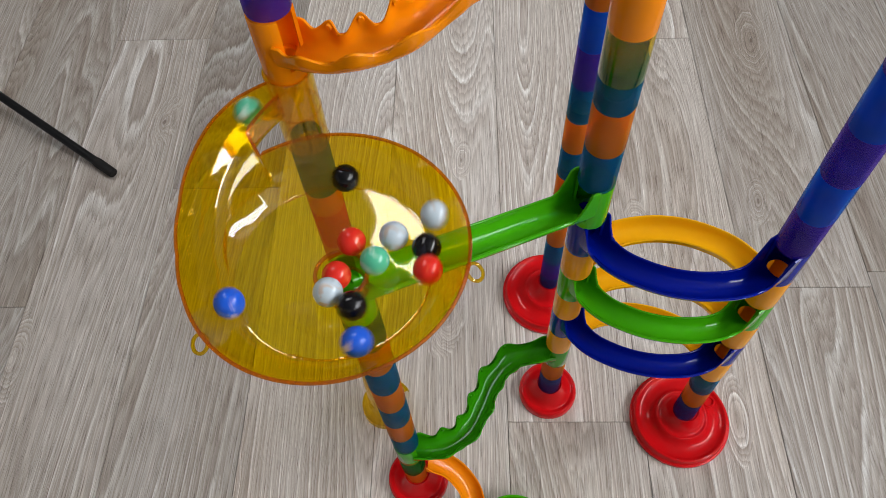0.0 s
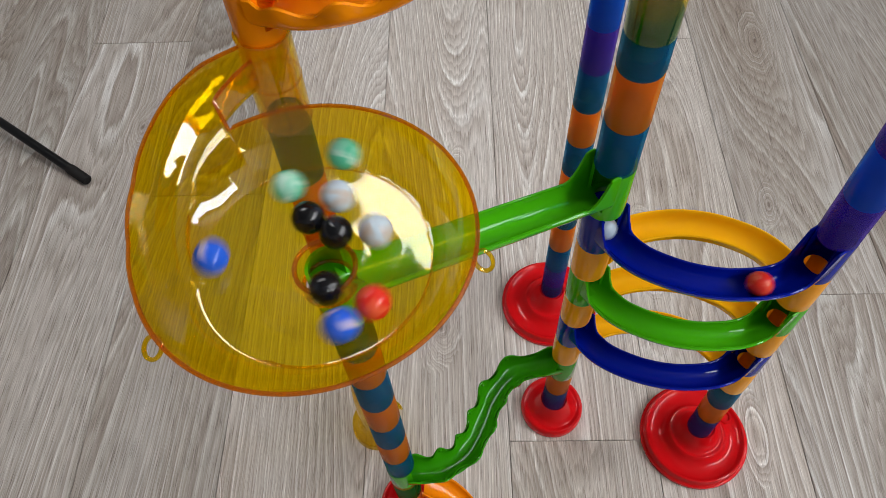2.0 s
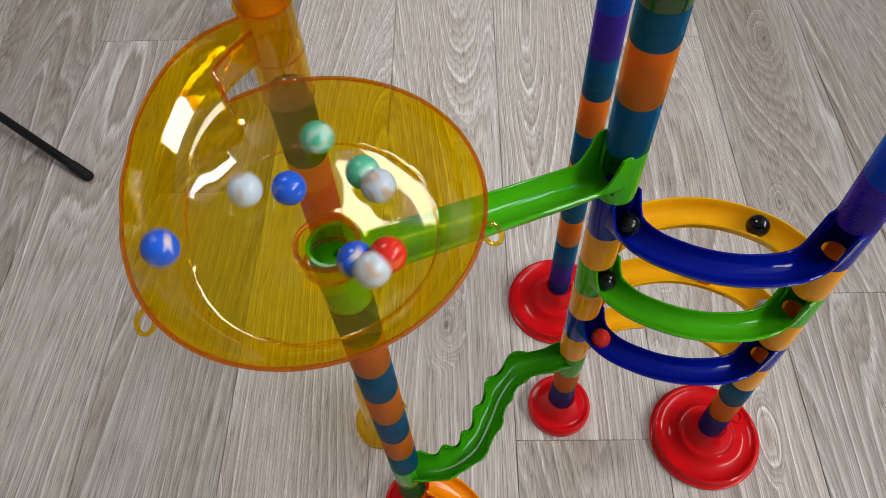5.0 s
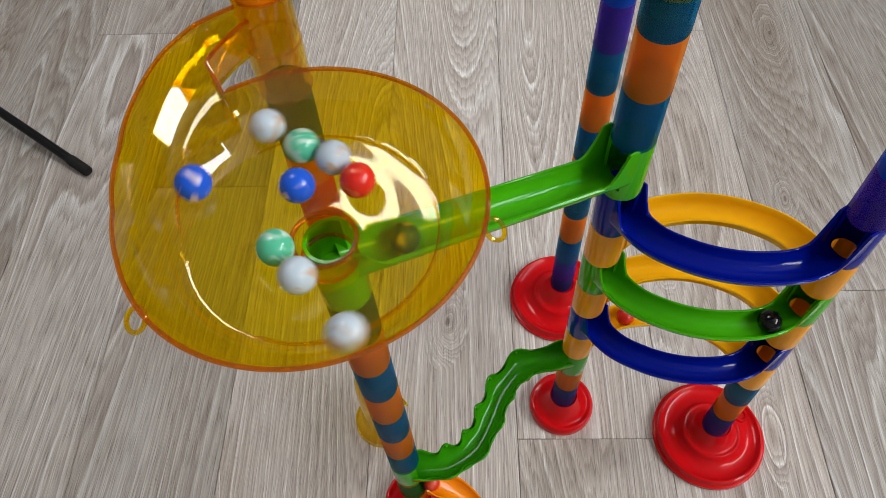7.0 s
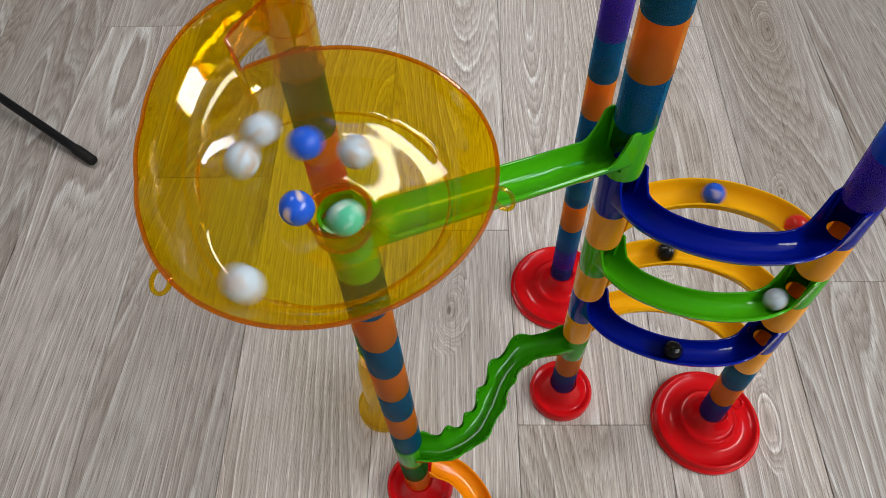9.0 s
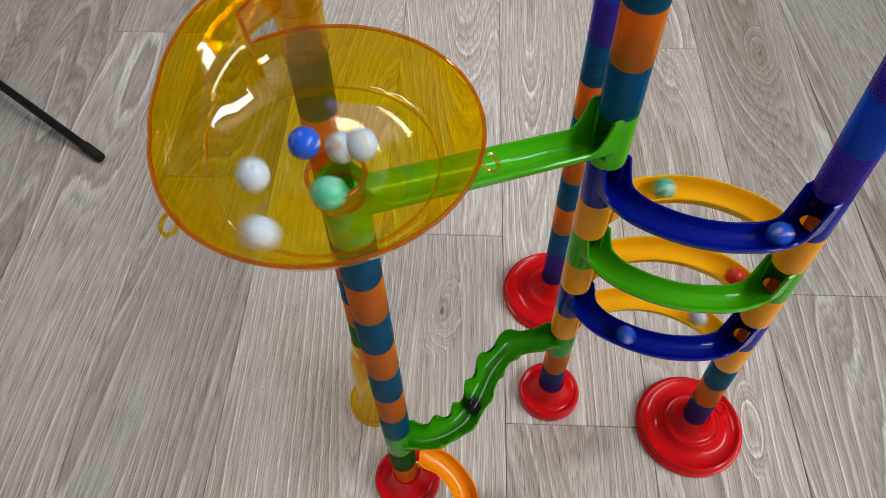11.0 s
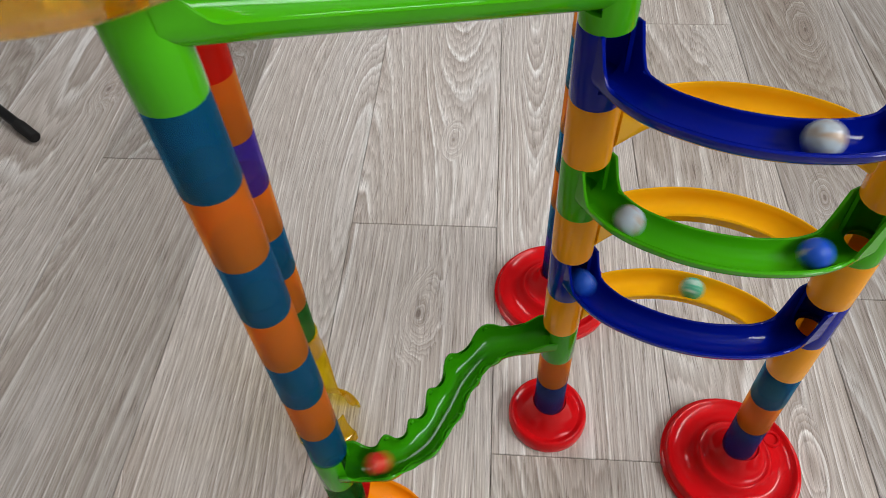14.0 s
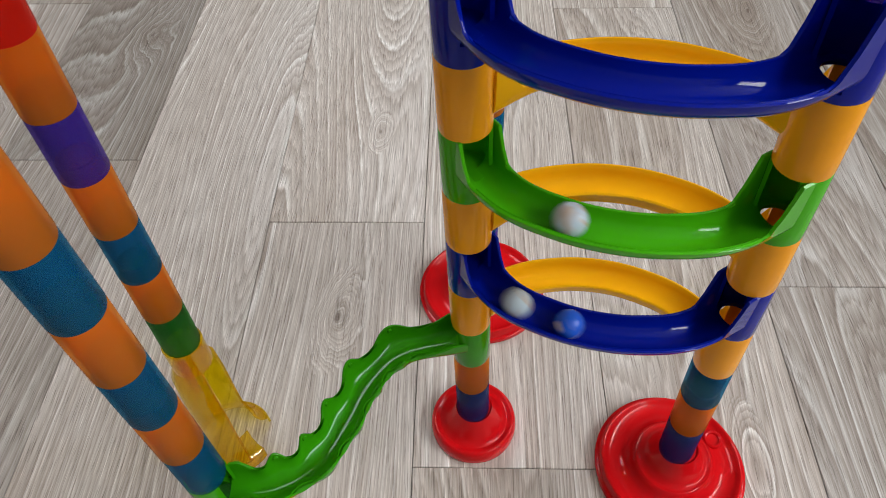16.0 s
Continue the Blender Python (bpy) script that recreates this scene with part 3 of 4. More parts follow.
    knot = mix("MULTIPLY", 1.0, ramp(spots.outputs["Distance"], ((0.008, (0.45, 0.36, 0.30)), (0.028, (1, 1, 1)))), ramp(eyes, ((0.03, (0.42, 0.36, 0.33)), (0.12, (1.0, 1.0, 1.0)), (0.24, (0.80, 0.76, 0.73)), (0.34, (1, 1, 1)))))
    loops = math_node("FRACT", phase, 1)
    lines = ramp(loops, ((0.0, (0.33, 0.286, 0.255)), (0.06, (0.61, 0.592, 0.572)), (0.14, (0.63, 0.615, 0.595)), (0.27, (0.48, 0.444, 0.414)), (0.62, (0.43, 0.388, 0.355)), (1.0, (0.33, 0.286, 0.255))))
    calm = ramp(noise_at(13, 2.2, 2), ((0.36, (0, 0, 0)), (0.60, (1, 1, 1))))
    plain = n.new("ShaderNodeRGB")
    plain.outputs[0].default_value = (0.475, 0.444, 0.416, 1)
    blend = n.new("ShaderNodeMix")
    blend.data_type = "RGBA"
    l.new(math_node("MULTIPLY", calm, 0.68), blend.inputs[0])
    l.new(lines, blend.inputs[6])
    l.new(plain.outputs[0], blend.inputs[7])
    lines = blend.outputs[2]
    thin = math_node("FRACT", math_node("ADD", math_node("MULTIPLY", phase, 3.3), math_node("MULTIPLY", noise_at(260, 4, 3), 1.5)), 1)
    streak = ramp(thin, ((0.0, (0.80, 0.765, 0.735)), (0.16, (1.14, 1.145, 1.15)), (0.32, (1.07, 1.07, 1.07)), (0.70, (0.94, 0.925, 0.91)), (1.0, (0.80, 0.765, 0.735))))
    fibre = ramp(noise_at(1150, 26, 3, 0.0, 0.7), ((0.33, (0.40, 0.36, 0.335)), (0.44, (0.93, 0.92, 0.91)), (0.56, (1.05, 1.05, 1.05)), (0.68, (1.36, 1.37, 1.38))))
    broad = ramp(noise_at(9, 1.3, 2), ((0.30, (0.82, 0.775, 0.735)), (0.5, (1.0, 0.99, 0.98)), (0.72, (1.09, 1.10, 1.115))))
    c = mix("MULTIPLY", 1.0, lines, streak)
    c = mix("MULTIPLY", 0.9, c, fibre)
    c = mix("MULTIPLY", 0.9, c, broad)
    c = mix("MULTIPLY", 0.9, c, knot)
    tone = n.new("ShaderNodeMapRange")
    tone.inputs[3].default_value, tone.inputs[4].default_value = low, high
    l.new(info.outputs["Random"], tone.inputs[0])
    hsv = n.new("ShaderNodeHueSaturation")
    hsv.inputs["Saturation"].default_value = warm
    l.new(tone.outputs[0], hsv.inputs["Value"])
    l.new(c, hsv.inputs["Color"])
    l.new(hsv.outputs[0], b.inputs["Base Color"])
    b.inputs["Roughness"].default_value = 0.48
    bp = n.new("ShaderNodeBump")
    bp.inputs["Strength"].default_value, bp.inputs["Distance"].default_value = 0.25, 0.0006
    l.new(fibre, bp.inputs["Height"])
    l.new(bp.outputs[0], b.inputs["Normal"])
    return m


# Tones are partly plank colour, partly light falloff put into the wood's value.
LIT_WOOD = wood("grey_oak_plank", 1.16, 1.38, 1.04)
DIM_BROWN_WOOD = wood("brown_oak_plank", 0.68, 0.84, 1.16)
HALF_LIT_WOOD = wood("grey_brown_oak_plank", 0.86, 0.98, 1.10)
floor = tagged(obj("floor", box(-2.6, 2.6, -2.4, 3.2, -0.05, -0.004), DIM_BROWN_WOOD, None, False), "grey-brown oak plank floor", "floor", kind="structure")

# Walls and ceiling are added out of view; their grey keeps fill light low.
ROOM_GREY, pn, pl, pb = material("grey_wall_paint")
pb.inputs["Base Color"].default_value = (0.33, 0.325, 0.32, 1)
pb.inputs["Roughness"].default_value = 0.7
fine_bump(pn, pl, pb, 160, 0.2, 0.001)
tagged(obj("ceiling", box(-2.6, 2.6, -2.4, 3.2, 2.5, 2.6), ROOM_GREY, None, False), "unseen ceiling, added in grey to limit bounced light", "ceiling", kind="structure")
for nm, b in (("wall_north", (-2.6, 2.6, 3.2, 3.3)), ("wall_south", (-2.6, 2.6, -2.5, -2.4)), ("wall_west", (-2.7, -2.6, -2.5, 3.3))):
    tagged(obj(nm, box(*b, -0.05, 2.6), ROOM_GREY, None, False), "unseen wall, added in grey to limit bounced light", "wall", kind="structure")
east = box(WX, WX + 0.1, -2.5, WY0, -0.05, 2.6)
box(WX, WX + 0.1, WY1, 3.3, -0.05, 2.6, east)
box(WX, WX + 0.1, WY0, WY1, -0.05, WZ0, east)
box(WX, WX + 0.1, WY0, WY1, WZ1, 2.6, east)
tagged(obj("wall_east", east, ROOM_GREY, None, False), "unseen grey wall with a window, added to enclose the light", "wall", kind="structure")
FRAME = plastic("white_frame", (0.8, 0.8, 0.8), 0.3)
window = tagged(new("window_1"), "white framed window", "window", kind="structure")
mid = (WY0 + WY1) / 2
for y0, y1, z0, z1 in ((WY0 + 0.003, WY1 - 0.003, WZ0 + 0.003, WZ0 + 0.06), (WY0 + 0.003, WY1 - 0.003, WZ1 - 0.06, WZ1 - 0.003), (WY0 + 0.003, WY0 + 0.06, WZ0 + 0.06, WZ1 - 0.06), (WY1 - 0.06, WY1 - 0.003, WZ0 + 0.06, WZ1 - 0.06), (mid - 0.04, mid + 0.04, WZ0 + 0.06, WZ1 - 0.06)):
    part("window_frame", box(WX + 0.03, WX + 0.08, y0, y1, z0, z1, None, 0.004), FRAME, window)

# ceiling lamp: a round white diffuser
lamp = thing("ceiling_lamp", "round white ceiling lamp, switched on", "ceiling lamp", m=Matrix.Translation(LAMP))
part("housing", lathe([(0.0, 0.06), (0.42, 0.06), (0.46, 0.045), (0.46, 0.006), (0.449, 0.0), (0.438, 0.004), (0.435, 0.02), (0.0, 0.02)], 64), FRAME, lamp)
GLOW, gn, gl_, gb = material("lamp_diffuser")
gb.inputs["Base Color"].default_value = (0.9, 0.9, 0.9, 1)
gb.inputs["Emission Color"].default_value = (1.0, 0.995, 0.99, 1)
gb.inputs["Emission Strength"].default_value = LAMP_GLOW
part("diffuser", lathe([(0.0, 0.0), (0.36, 0.002), (0.43, 0.010), (0.43, 0.018), (0.0, 0.018)], 64), GLOW, lamp)

# a thin black leg of a stand with a rubber tip
foot, top = Vector((-0.486, 0.567, 0.0068)), Vector((-0.990, 0.812, 0.092))
leg = thing("stand_leg", "thin black metal stand leg with a rubber tip on the floor", "stand leg", m=Matrix.Translation(foot) @ (top - foot).to_track_quat("Z", "Y").to_matrix().to_4x4())
part("rod", lathe([(0.0, 0.02), (0.0058, 0.02), (0.0058, (top - foot).length), (0.0, (top - foot).length)], 24), BLACK, leg)
part("tip", lathe([(0.0, 0.0), (0.0056, 0.0), (0.0066, 0.0015), (0.0068, 0.028), (0.0062, 0.032), (0.0, 0.032)], 24), plastic("black_rubber", (0.012, 0.011, 0.011), 0.6), leg)


# ---- marbles ----
MR = 0.0072


def glass_marble(name, base, swirl, amount):
    m, n, l, b = material(name)
    co, nz = n.new("ShaderNodeTexCoord"), n.new("ShaderNodeTexNoise")
    nz.inputs["Scale"].default_value, nz.inputs["Detail"].default_value, nz.inputs["Distortion"].default_value = 75, 1.5, 1.2
    l.new(co.outputs["Object"], nz.inputs["Vector"])
    rp = n.new("ShaderNodeValToRGB")
    e = rp.color_ramp.elements
    e[0].position, e[0].color = 0.555 - amount, (*base, 1)
    e[1].position, e[1].color = 0.62 - amount, (*swirl, 1)
    l.new(nz.outputs[0], rp.inputs[0])
    l.new(rp.outputs[0], b.inputs["Base Color"])
    b.inputs["Roughness"].default_value = 0.08
    b.inputs["Specular IOR Level"].default_value = 0.4
    return m


MARBLE = {"blue": glass_marble("blue_marble", (0.015, 0.10, 0.62), (0.60, 0.50, 0.50), -0.02), "white": glass_marble("white_marble", (0.50, 0.59, 0.66), (0.50, 0.38, 0.29), 0.02),
          "red": glass_marble("red_marble", (0.68, 0.025, 0.015), (0.75, 0.12, 0.05), 0.02), "black": glass_marble("black_marble", (0.004, 0.004, 0.005), (0.02, 0.022, 0.03), 0.0),
          "green": glass_marble("green_marble", (0.09, 0.48, 0.29), (0.50, 0.70, 0.58), 0.03)}
SPIN = {"blue": "glossy cobalt blue glass marble with a pale swirl", "white": "glossy white glass marble with faint tan swirls", "red": "glossy bright red glass marble on the run",
        "black": "glossy black glass marble on the marble run", "green": "glossy mint green glass marble with pale swirls"}


def ball(colour):
    bm = bmesh.new()
    bmesh.ops.create_uvsphere(bm, u_segments=32, v_segments=20, radius=MR)
    return tagged(obj("marble", bm, MARBLE[colour]), SPIN[colour], "marble", "marbles on the run")


# colour; circling in the funnel as (seconds, degrees, radius); then down the run as (seconds, track and share of its length)
MARBLES = [
    ("blue", [(0, -143, 0.0506), (0.5, 15, 0.0407), (1, 210, 0.0556), (1.5, 355, 0.0317), (2, 554, 0.0404), (2.5, 730, 0.0292), (3, 934, 0.0418), (3.5, 1142, 0.0348), (6, 2178, 0.0175), (6.5, 2298, 0.017)], [(6.85, 0), (7, 0.2), (7.4, 1), (7.5, 1.1), (8, 1.65), (8.5, 2.1), (9, 2.5), (9.5, 3.55), (10, 4.3), (10.8, 5.1), (11.6, 6.1), (12.3, 8.4)]),
    ("blue", [(0, -63, 0.0475), (0.5, 122, 0.0352), (1, 256, 0.0487), (1.5, 473, 0.0481), (2, 659, 0.0389), (2.5, 892, 0.0335), (3, 1104, 0.0197), (3.5, 1347, 0.0211), (6, 2319, 0.0228), (6.5, 2528, 0.0136), (7, 2640, 0.0187), (7.5, 2992, 0.016), (8, 3352, 0.0196), (8.5, 3724, 0.0162), (9, 3819, 0.0131), (9.5, 4038, 0.0057)], [(9.85, 0), (10, 0.35), (10.1, 0.62), (10.3, 1), (11, 1.8), (11.8, 2.6), (12.2, 3), (12.5, 3.2), (13, 3.93), (13.5, 4.3), (14, 5.08), (14.5, 6), (14.8, 6.4), (15, 6.75), (15.3, 7.22), (15.5, 7.72), (16, 8.4)]),
    ("black", [(0, 92, 0.0459), (0.5, 260, 0.0511), (1, 484, 0.0261), (1.5, 754, 0.0207), (2, 1018, 0.0193), (2.5, 1197, 0.0154)], [(3.05, 0), (3.5, 0.97), (4.2, 1.9), (5.2, 2.4), (5.8, 2.7), (6.1, 3), (6.5, 3.25), (7, 3.8), (7.5, 4.2), (8, 4.8), (8.5, 5.08), (9, 5.5), (9.5, 6), (10, 7), (10.6, 8.4)]),
    ("white", [(0, 29, 0.0541), (0.5, 209, 0.0572), (1, 344, 0.0396), (1.5, 547, 0.0421), (2, 745, 0.0269), (2.5, 958, 0.0324), (3, 1180, 0.0317), (3.5, 1412, 0.0229), (6, 2600, 0.0399), (6.5, 2759, 0.0387), (7, 2965, 0.0303), (7.5, 3244, 0.0258), (8, 3486, 0.0236), (8.5, 3759, 0.0255), (9, 4030, 0.0228), (9.5, 4276, 0.0219), (10, 4554, 0.0239)], [(11.6, 0), (12.15, 1), (12.5, 1.3), (13, 1.96), (13.2, 2.2), (13.6, 2.8), (14, 3.22), (14.5, 3.85), (15, 4.15), (15.3, 4.35), (15.5, 4.58), (16, 5.24)]),
    ("white", [(0, 29, 0.0324), (0.5, 183, 0.0531), (1, 359, 0.0245), (1.5, 577, 0.0332), (2, 799, 0.0276), (2.5, 1015, 0.0224), (3, 1269, 0.0339), (3.5, 1528, 0.0298), (6, 2653, 0.0309), (6.5, 2908, 0.0281), (7, 3152, 0.0249), (7.5, 3416, 0.0288), (8, 3662, 0.0235), (8.5, 3908, 0.0245), (9, 4125, 0.0379), (9.5, 4320, 0.0202), (10, 4612, 0.012), (12.5, 5831, 0.0062)], [(12.7, 0), (13.2, 0.97), (13.5, 1.12), (14, 1.65), (14.5, 2.2), (15, 2.55), (15.5, 3.05), (16, 3.38)]),
    ("red", [(0, 58, 0.0143), (0.5, 336, 0.0252)], [(0.85, 0), (1, 0.35), (1.3, 1), (1.5, 1.12), (2, 1.7), (2.4, 2.05), (3, 2.55), (3.5, 3.03), (4.6, 4), (5.6, 5), (6, 5.35), (6.5, 6), (7.2, 7), (7.5, 7.4), (8, 8.4)]),
    ("black", [(0, 12, 0.0465), (0.5, 215, 0.0329), (1, 452, 0.0256), (1.5, 709, 0.0163), (2, 829, 0.017)], [(2.35, 0), (2.5, 0.25), (2.9, 1), (3, 1.05), (3.5, 1.6), (4, 2.1), (4.9, 3), (5.8, 3.65), (6, 3.93), (6.5, 4.2), (7, 4.85), (7.5, 5.9), (8, 6.6), (8.5, 7.35), (9, 8.4)]),
    ("red", [(0, -3, 0.0479), (0.5, 192, 0.0405), (1, 370, 0.037), (1.5, 533, 0.0526), (2, 682, 0.0373), (2.5, 869, 0.052), (3, 1037, 0.0366), (3.5, 1244, 0.0337), (6, 2136, 0.0343), (6.5, 2358, 0.0382), (7, 2575, 0.025)], [(7.42, 0), (7.5, 0.12), (8, 1.15), (8.5, 1.85), (9, 2.15), (9.5, 2.9), (10, 3.3), (10.8, 4), (11.9, 5), (12.5, 5.65), (13, 6.2), (13.3, 6.45), (13.5, 6.7), (13.7, 7.1), (14, 7.85), (14.3, 8.4)]),
    ("green", [(0, 6, 0.0212), (0.5, 246, 0.0344), (1, 465, 0.0422), (1.5, 626, 0.0326), (2, 840, 0.0339), (2.5, 991, 0.0389), (3, 1198, 0.0408), (3.5, 1351, 0.0398), (6, 2266, 0.0447), (6.5, 2432, 0.0393), (7, 2628, 0.036), (7.5, 2795, 0.0106), (8, 3114, 0.0095), (8.5, 3232, 0.0122)], [(8.95, 0), (9.4, 0.9), (9.5, 1.03), (10, 1.5), (10.6, 2.1), (11.5, 3.3), (12.1, 4.5), (12.5, 5.05), (13, 5.45), (13.5, 6), (14, 6.45), (14.5, 7.3), (15, 8.4)]),
    ("white", [(0, -83, 0.017), (0.5, -27, 0.0095), (1, 65, 0.0123)], [(1.38, 0), (1.85, 0.9), (2, 1.03), (2.5, 1.42), (3, 1.95), (3.5, 2.4), (4, 3), (4.9, 4), (5.9, 5), (6, 5.07), (6.5, 5.6), (7, 6.35), (7.5, 7.2), (8, 8.4)]),
    ("black", [(0, -57, 0.028), (0.5, 229, 0.0193), (1, 535, 0.0215), (1.5, 853, 0.0188), (2, 1134, 0.0127), (2.5, 1296, 0.0215), (3, 1604, 0.0225), (3.5, 1937, 0.0168)], [(4.4, 0), (4.9, 1), (5.8, 1.9), (6.5, 2.2), (7, 2.85), (7.5, 3.08), (8, 3.55), (8.5, 4), (9, 4.6), (9.5, 5.15), (10, 5.93), (10.6, 6.8), (11.4, 8.4)]),
    ("green", [(-0.05, -246, 0.096), (0, -232, 0.0875), (0.2, -174, 0.061), (0.35, -110, 0.0595), (0.5, -44, 0.0574), (1, 124, 0.0565), (1.5, 301, 0.0519), (2, 445, 0.0478), (2.5, 613, 0.0593), (3, 793, 0.04), (3.5, 968, 0.0417), (6, 1857, 0.0235), (6.5, 2111, 0.0193), (7, 2391, 0.017), (7.5, 2490, 0.025), (8, 2720, 0.03), (8.5, 2948, 0.0249), (9, 3193, 0.0149), (9.5, 3458, 0.019), (10, 3741, 0.025), (12.5, 5008, 0.0149), (13, 5259, 0.0175)], [(14.75, 0), (15.2, 1), (15.5, 1.32), (16, 2.05)]),
    ("blue", [(2.6, -242, 0.0965), (2.7, -232, 0.0885), (2.8, -195, 0.068), (2.9, -150, 0.060), (3, -121, 0.0605), (3.5, 58, 0.0593), (6, 900, 0.0548), (6.5, 1055, 0.0499), (7, 1249, 0.0491), (7.5, 1410, 0.0406), (8, 1599, 0.0401), (8.5, 1717, 0.0459), (9, 1921, 0.0269), (9.5, 2224, 0.0245), (10, 2510, 0.0196)], [(11.2, 0), (11.7, 1), (12.5, 1.92), (13, 2.2), (13.5, 2.95), (13.7, 3.27), (14, 3.8), (14.5, 4.25), (14.8, 4.7), (15.1, 5), (15.3, 5.05), (15.5, 5.12), (16, 5.42)]),
    ("white", [(5.72, 90, 0.092), (5.85, 112, 0.08), (6, 142, 0.0543), (6.5, 305, 0.0456), (7, 483, 0.0491), (7.5, 649, 0.0537), (8, 823, 0.0375), (8.5, 995, 0.0312), (9, 1222, 0.0421), (9.5, 1426, 0.0304), (10, 1632, 0.0322), (12.5, 2583, 0.0297), (13, 2832, 0.0132), (13.5, 3120, 0.0237)], []),
    ("white", [(6.45, -244, 0.0985), (6.5, -240, 0.0965), (6.68, -195, 0.066), (6.8, -160, 0.060), (7, -63, 0.0553), (7.5, 116, 0.0557), (8, 300, 0.0494), (8.5, 441, 0.0503), (9, 609, 0.0518), (9.5, 779, 0.0437), (10, 945, 0.0547), (12.5, 1919, 0.0412), (13, 2134, 0.0272), (13.5, 2386, 0.0273)], []),
    ("red", [(0, 300, 0.006)], [(0.12, 0), (0.42, 0.95), (0.5, 1.03), (1, 1.88), (1.5, 2.2), (2.05, 2.9), (2.5, 3), (3, 3.28), (3.5, 3.8), (4.2, 4.5), (5.2, 5.3), (6, 6.1), (6.5, 6.93), (6.8, 7.35), (6.98, 8.1), (7.1, 8.4)]),
    ("white", [(4, 100, 0.092), (4.2, 170, 0.064), (4.3, 210, 0.0595), (4.7, 390, 0.045), (5.1, 560, 0.03), (5.35, 680, 0.014)], [(5.5, 0), (6, 0.92), (6.5, 1.45), (7, 2.05), (7.5, 2.55), (8, 3.02), (8.5, 3.3), (9, 3.85), (9.5, 4.25), (10, 4.95), (10.2, 5.1), (10.7, 5.8), (11.5, 7), (12, 8.4)]),
]

POLE = Vector((-0.0362, 0.2175))


def in_funnel(deg, r):
    a = radians(deg)
    x, y = POLE.x + r * math.cos(a), POLE.y + r * math.sin(a)
    off = Vector((x, y)) - FC
    turn = math.degrees(math.atan2(off.y, off.x))
    if turn > SEAM:
        turn -= 360
    if r < 0.064:
        most = spiral(turn) - 0.0085
        if off.length > most:
            off *= most / off.length
            x, y = FC.x + off.x, FC.y + off.y
    z = 0.4547 + MR + max(0.0, r - 0.0125) * 0.17 + max(0.0, min(r, 0.060) - 0.05) * 0.5 + max(0.0, r - 0.062) * 0.25
    if r < 0.0125:
        z -= (0.0125 - r) * 0.6
    return Vector((x, y, z))


def along(line, s):
    d = [0.0]
    for p, q in zip(line, line[1:]):
        d.append(d[-1] + (q - p).length)
    x = max(0.0, min(1.0, s)) * d[-1]
    for i in range(1, len(d)):
        if x <= d[i]:
            f = (x - d[i - 1]) / max(1e-9, d[i] - d[i - 1])
            return line[i - 1].lerp(line[i], f) + Vector((0, 0, MR + 0.0003))
    return line[-1] + Vector((0, 0, MR + 0.0003))


def on_course(u, slot):
    k = min(int(u), len(COURSE) - 1)
    s = u - k
    if k == len(COURSE) - 1 and s > 0.3:
        return in_tray(slot)
    p = along(COURSE[k], s)
    if s > 0.95 and k + 1 < len(COURSE):
        p = along(COURSE[k], 0.95).lerp(along(COURSE[k + 1], 0), (s - 0.95) / 0.05)
    return p


def in_tray(slot):
    if slot < 6:
        a, r, z = slot * 60.0, 0.0165, 0.0026
    else:
        a, r, z = 30 + slot * 60.0, 0.0270, 0.0070
    return TRAY + Vector((r * math.cos(radians(a)), r * math.sin(radians(a)), z + MR))


def between(keys, t):
    for a, b in zip(keys, keys[1:]):
        if a[0] <= t <= b[0]:
            f = (t - a[0]) / max(1e-9, b[0] - a[0])
            return [x + (y - x) * f for x, y in zip(a[1:], b[1:])]
    return list(keys[-1][1:]) if t > keys[-1][0] else list(keys[0][1:])


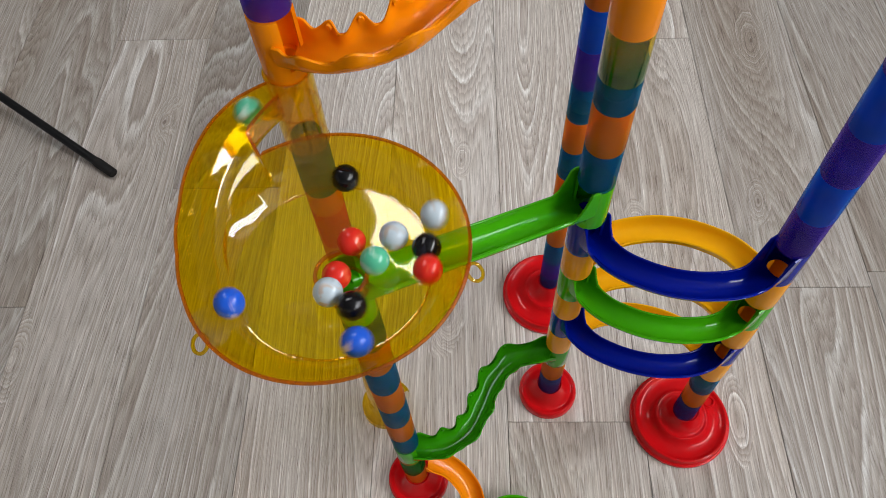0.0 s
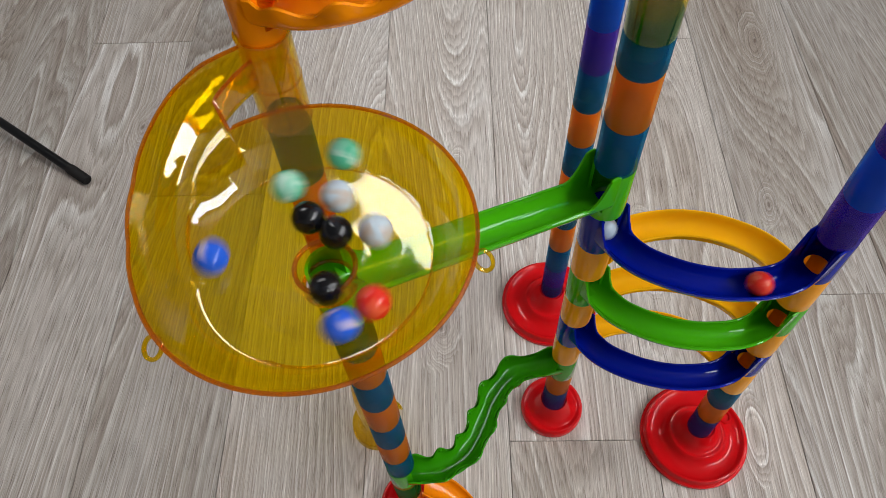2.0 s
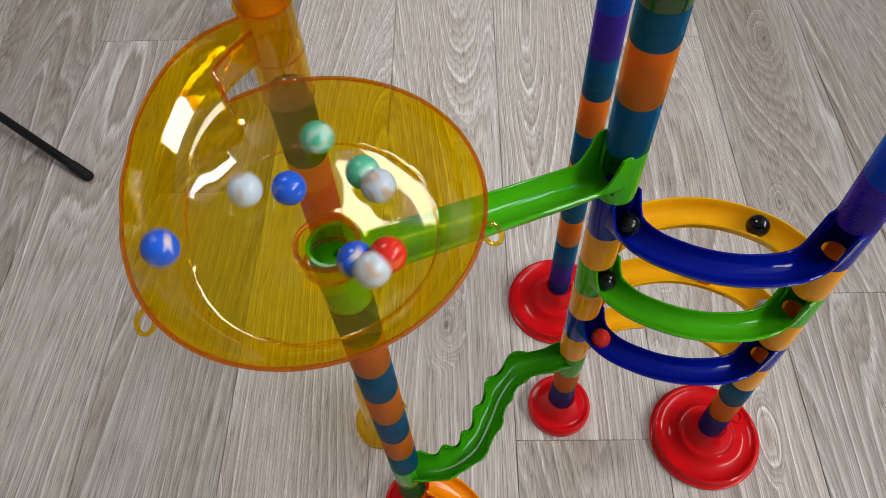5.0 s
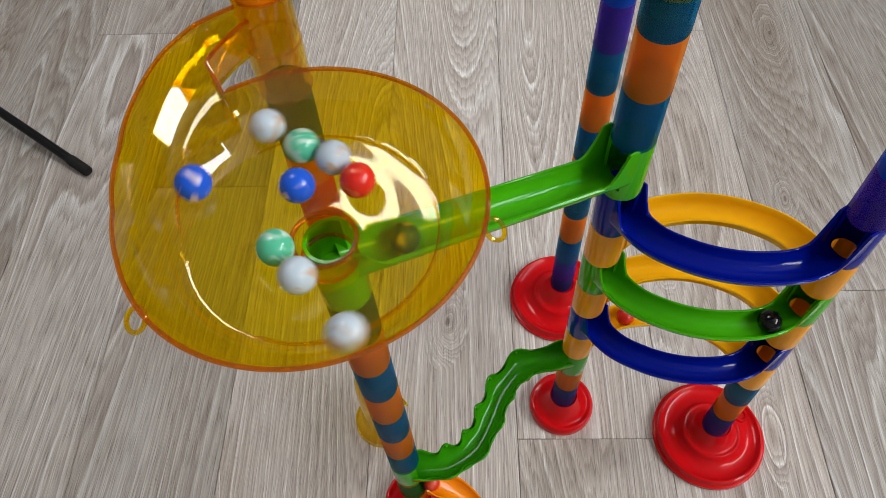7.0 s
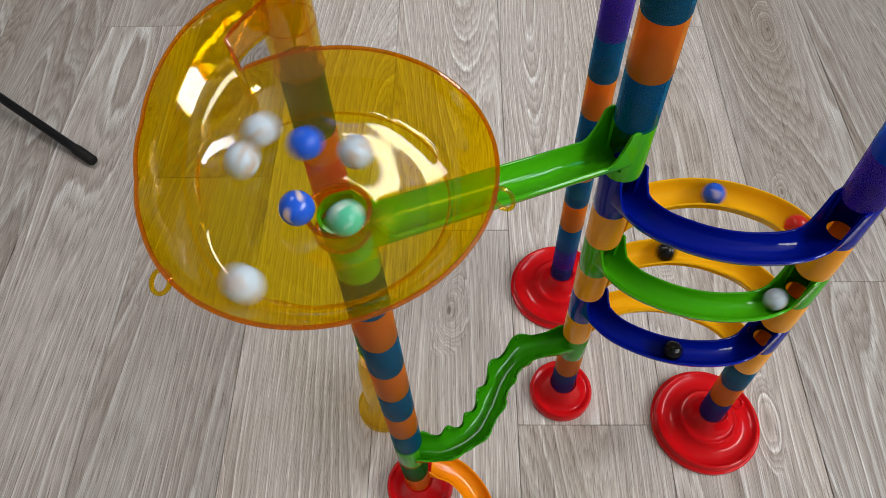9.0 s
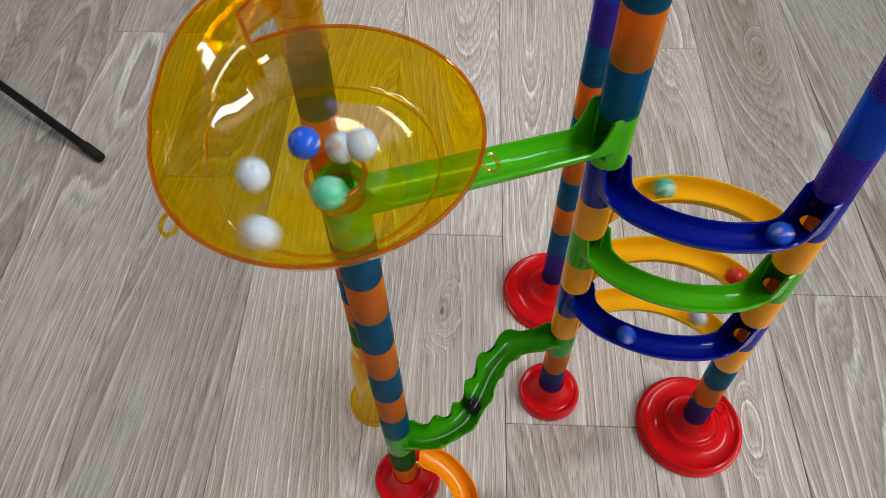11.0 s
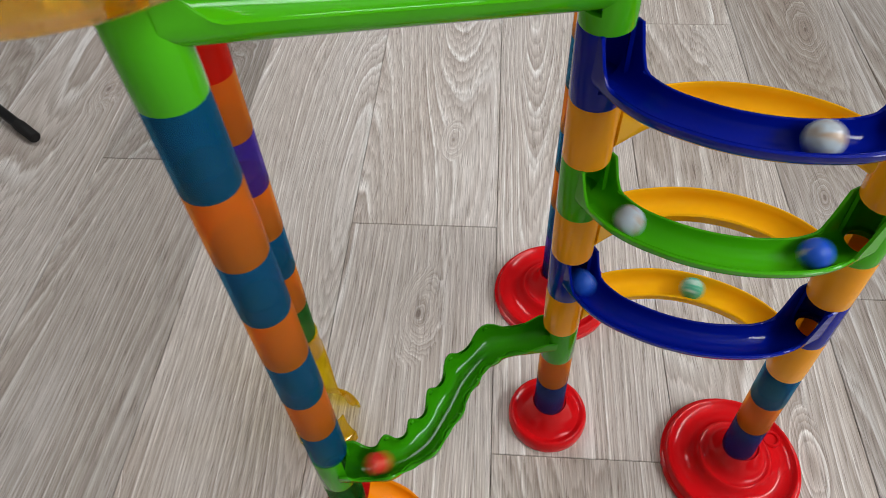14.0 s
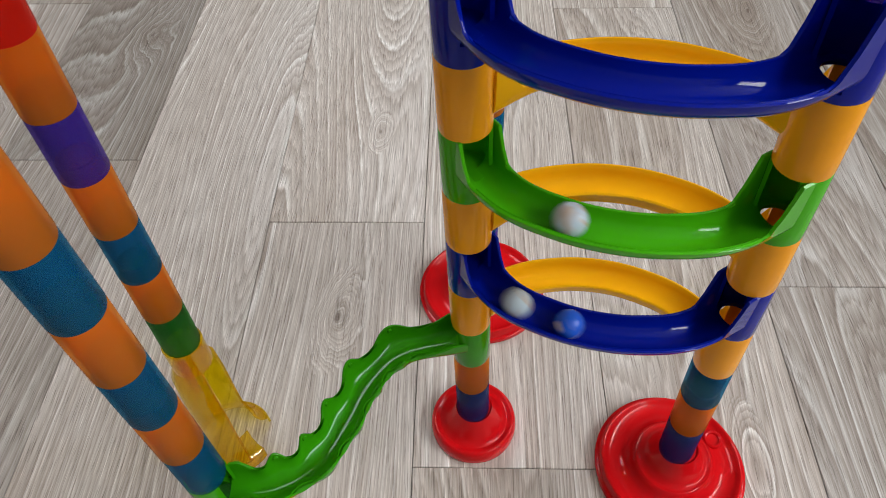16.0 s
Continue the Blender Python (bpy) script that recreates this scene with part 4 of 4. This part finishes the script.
def spot(t, circle, course, slot, wait):
    if course and t >= course[0][0]:
        return on_course(between(course, t)[0], slot)
    if t < circle[0][0]:
        lead = circle[0][0] - t
        if circle[0][2] > 0.08 and lead < 0.5:
            first = in_funnel(*circle[0][1:])
            top = at("F", 0.512 + MR)
            return first.lerp(top, lead / 0.15) if lead < 0.15 else top.lerp(along(CHUTE, wait), (lead - 0.15) / 0.35)
        return along(CHUTE, wait) if circle[0][2] > 0.08 else in_funnel(*circle[0][1:])
    if t > circle[-1][0]:
        if not course:
            deg, r = circle[-1][1:]
            return in_funnel(deg + 430 * (t - circle[-1][0]), max(0.024, r - 0.002 * (t - circle[-1][0])))
        start, end = circle[-1][0], course[0][0]
        f = (t - start) / (end - start)
        deg, r = circle[-1][1:]
        here = in_funnel(deg + 520 * (t - start), r + (0.012 - r) * f)
        drop = max(0.0, (t - end + 0.16) / 0.16)
        low = along(COURSE[0], 0)
        mouth = Vector((HOLE.x, HOLE.y, 0.452))
        if drop <= 0:
            return here
        return here.lerp(mouth, drop * 2) if drop < 0.5 else mouth.lerp(low, drop * 2 - 1)
    return in_funnel(*between(circle, t))


def motions():
    slot, wait = 0, 0.06
    for i, (colour, circle, course) in enumerate(MARBLES):
        ob = ball(colour)
        mine = slot
        slot += 1 if course and course[-1][1] > 8 else 0
        w = wait
        wait += 0.085 if circle[0][2] > 0.08 else 0.0
        rows, last, turn = [], None, Matrix.Rotation(i * 1.3, 4, (0.3, 0.5, 0.8))
        for step in range(321):
            t = step * 0.05
            p = spot(t, circle, course, mine, w)
            if last is not None:
                d = p - last
                axis = Vector((-d.y, d.x, 0.0))
                if axis.length > 1e-5:
                    turn = Matrix.Rotation(min(1.1, d.length / MR), 4, axis) @ turn
            last = p
            rows.append((t, Matrix.Translation(p) @ turn))
        walk(ob, rows)


# ---- floor planks ----
PW = 0.1437
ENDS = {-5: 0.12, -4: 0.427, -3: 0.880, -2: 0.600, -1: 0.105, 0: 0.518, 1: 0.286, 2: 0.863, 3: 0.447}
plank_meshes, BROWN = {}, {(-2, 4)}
for k in range(-19, 19):
    u0 = -0.0462 + PW * k
    first = ENDS.get(k, random.uniform(0, 1.05)) - 4 * 1.05
    for j in range(8):
        v0 = first + j * 1.05
        c = WU * (u0 + PW / 2) + WV * (v0 + 0.525)
        if not (-2.45 < c.x < WX - 0.16 and -1.85 < c.y < 2.65):
            continue
        # falloff painted by row: pale in the middle, darker to both sides
        row_tone = DIM_BROWN_WOOD if k <= -4 or k >= 4 or (k, j) in BROWN else HALF_LIT_WOOD if k in (-3, -2, 3) else LIT_WOOD
        # planks out of view take one of the three tones at random
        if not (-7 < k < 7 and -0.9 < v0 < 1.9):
            row_tone = random.choice((LIT_WOOD, HALF_LIT_WOOD, DIM_BROWN_WOOD))
        if row_tone not in plank_meshes:
            pk = obj("plank", box(-PW / 2 + 0.0003, PW / 2 - 0.0003, -0.5247, 0.5247, -0.004, 0.0, None, 0.0004), row_tone, floor, False)
            plank_meshes[row_tone] = pk.data
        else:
            pk = new("plank", plank_meshes[row_tone])
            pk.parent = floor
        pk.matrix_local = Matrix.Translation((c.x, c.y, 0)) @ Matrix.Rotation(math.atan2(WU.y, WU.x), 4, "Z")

motions()
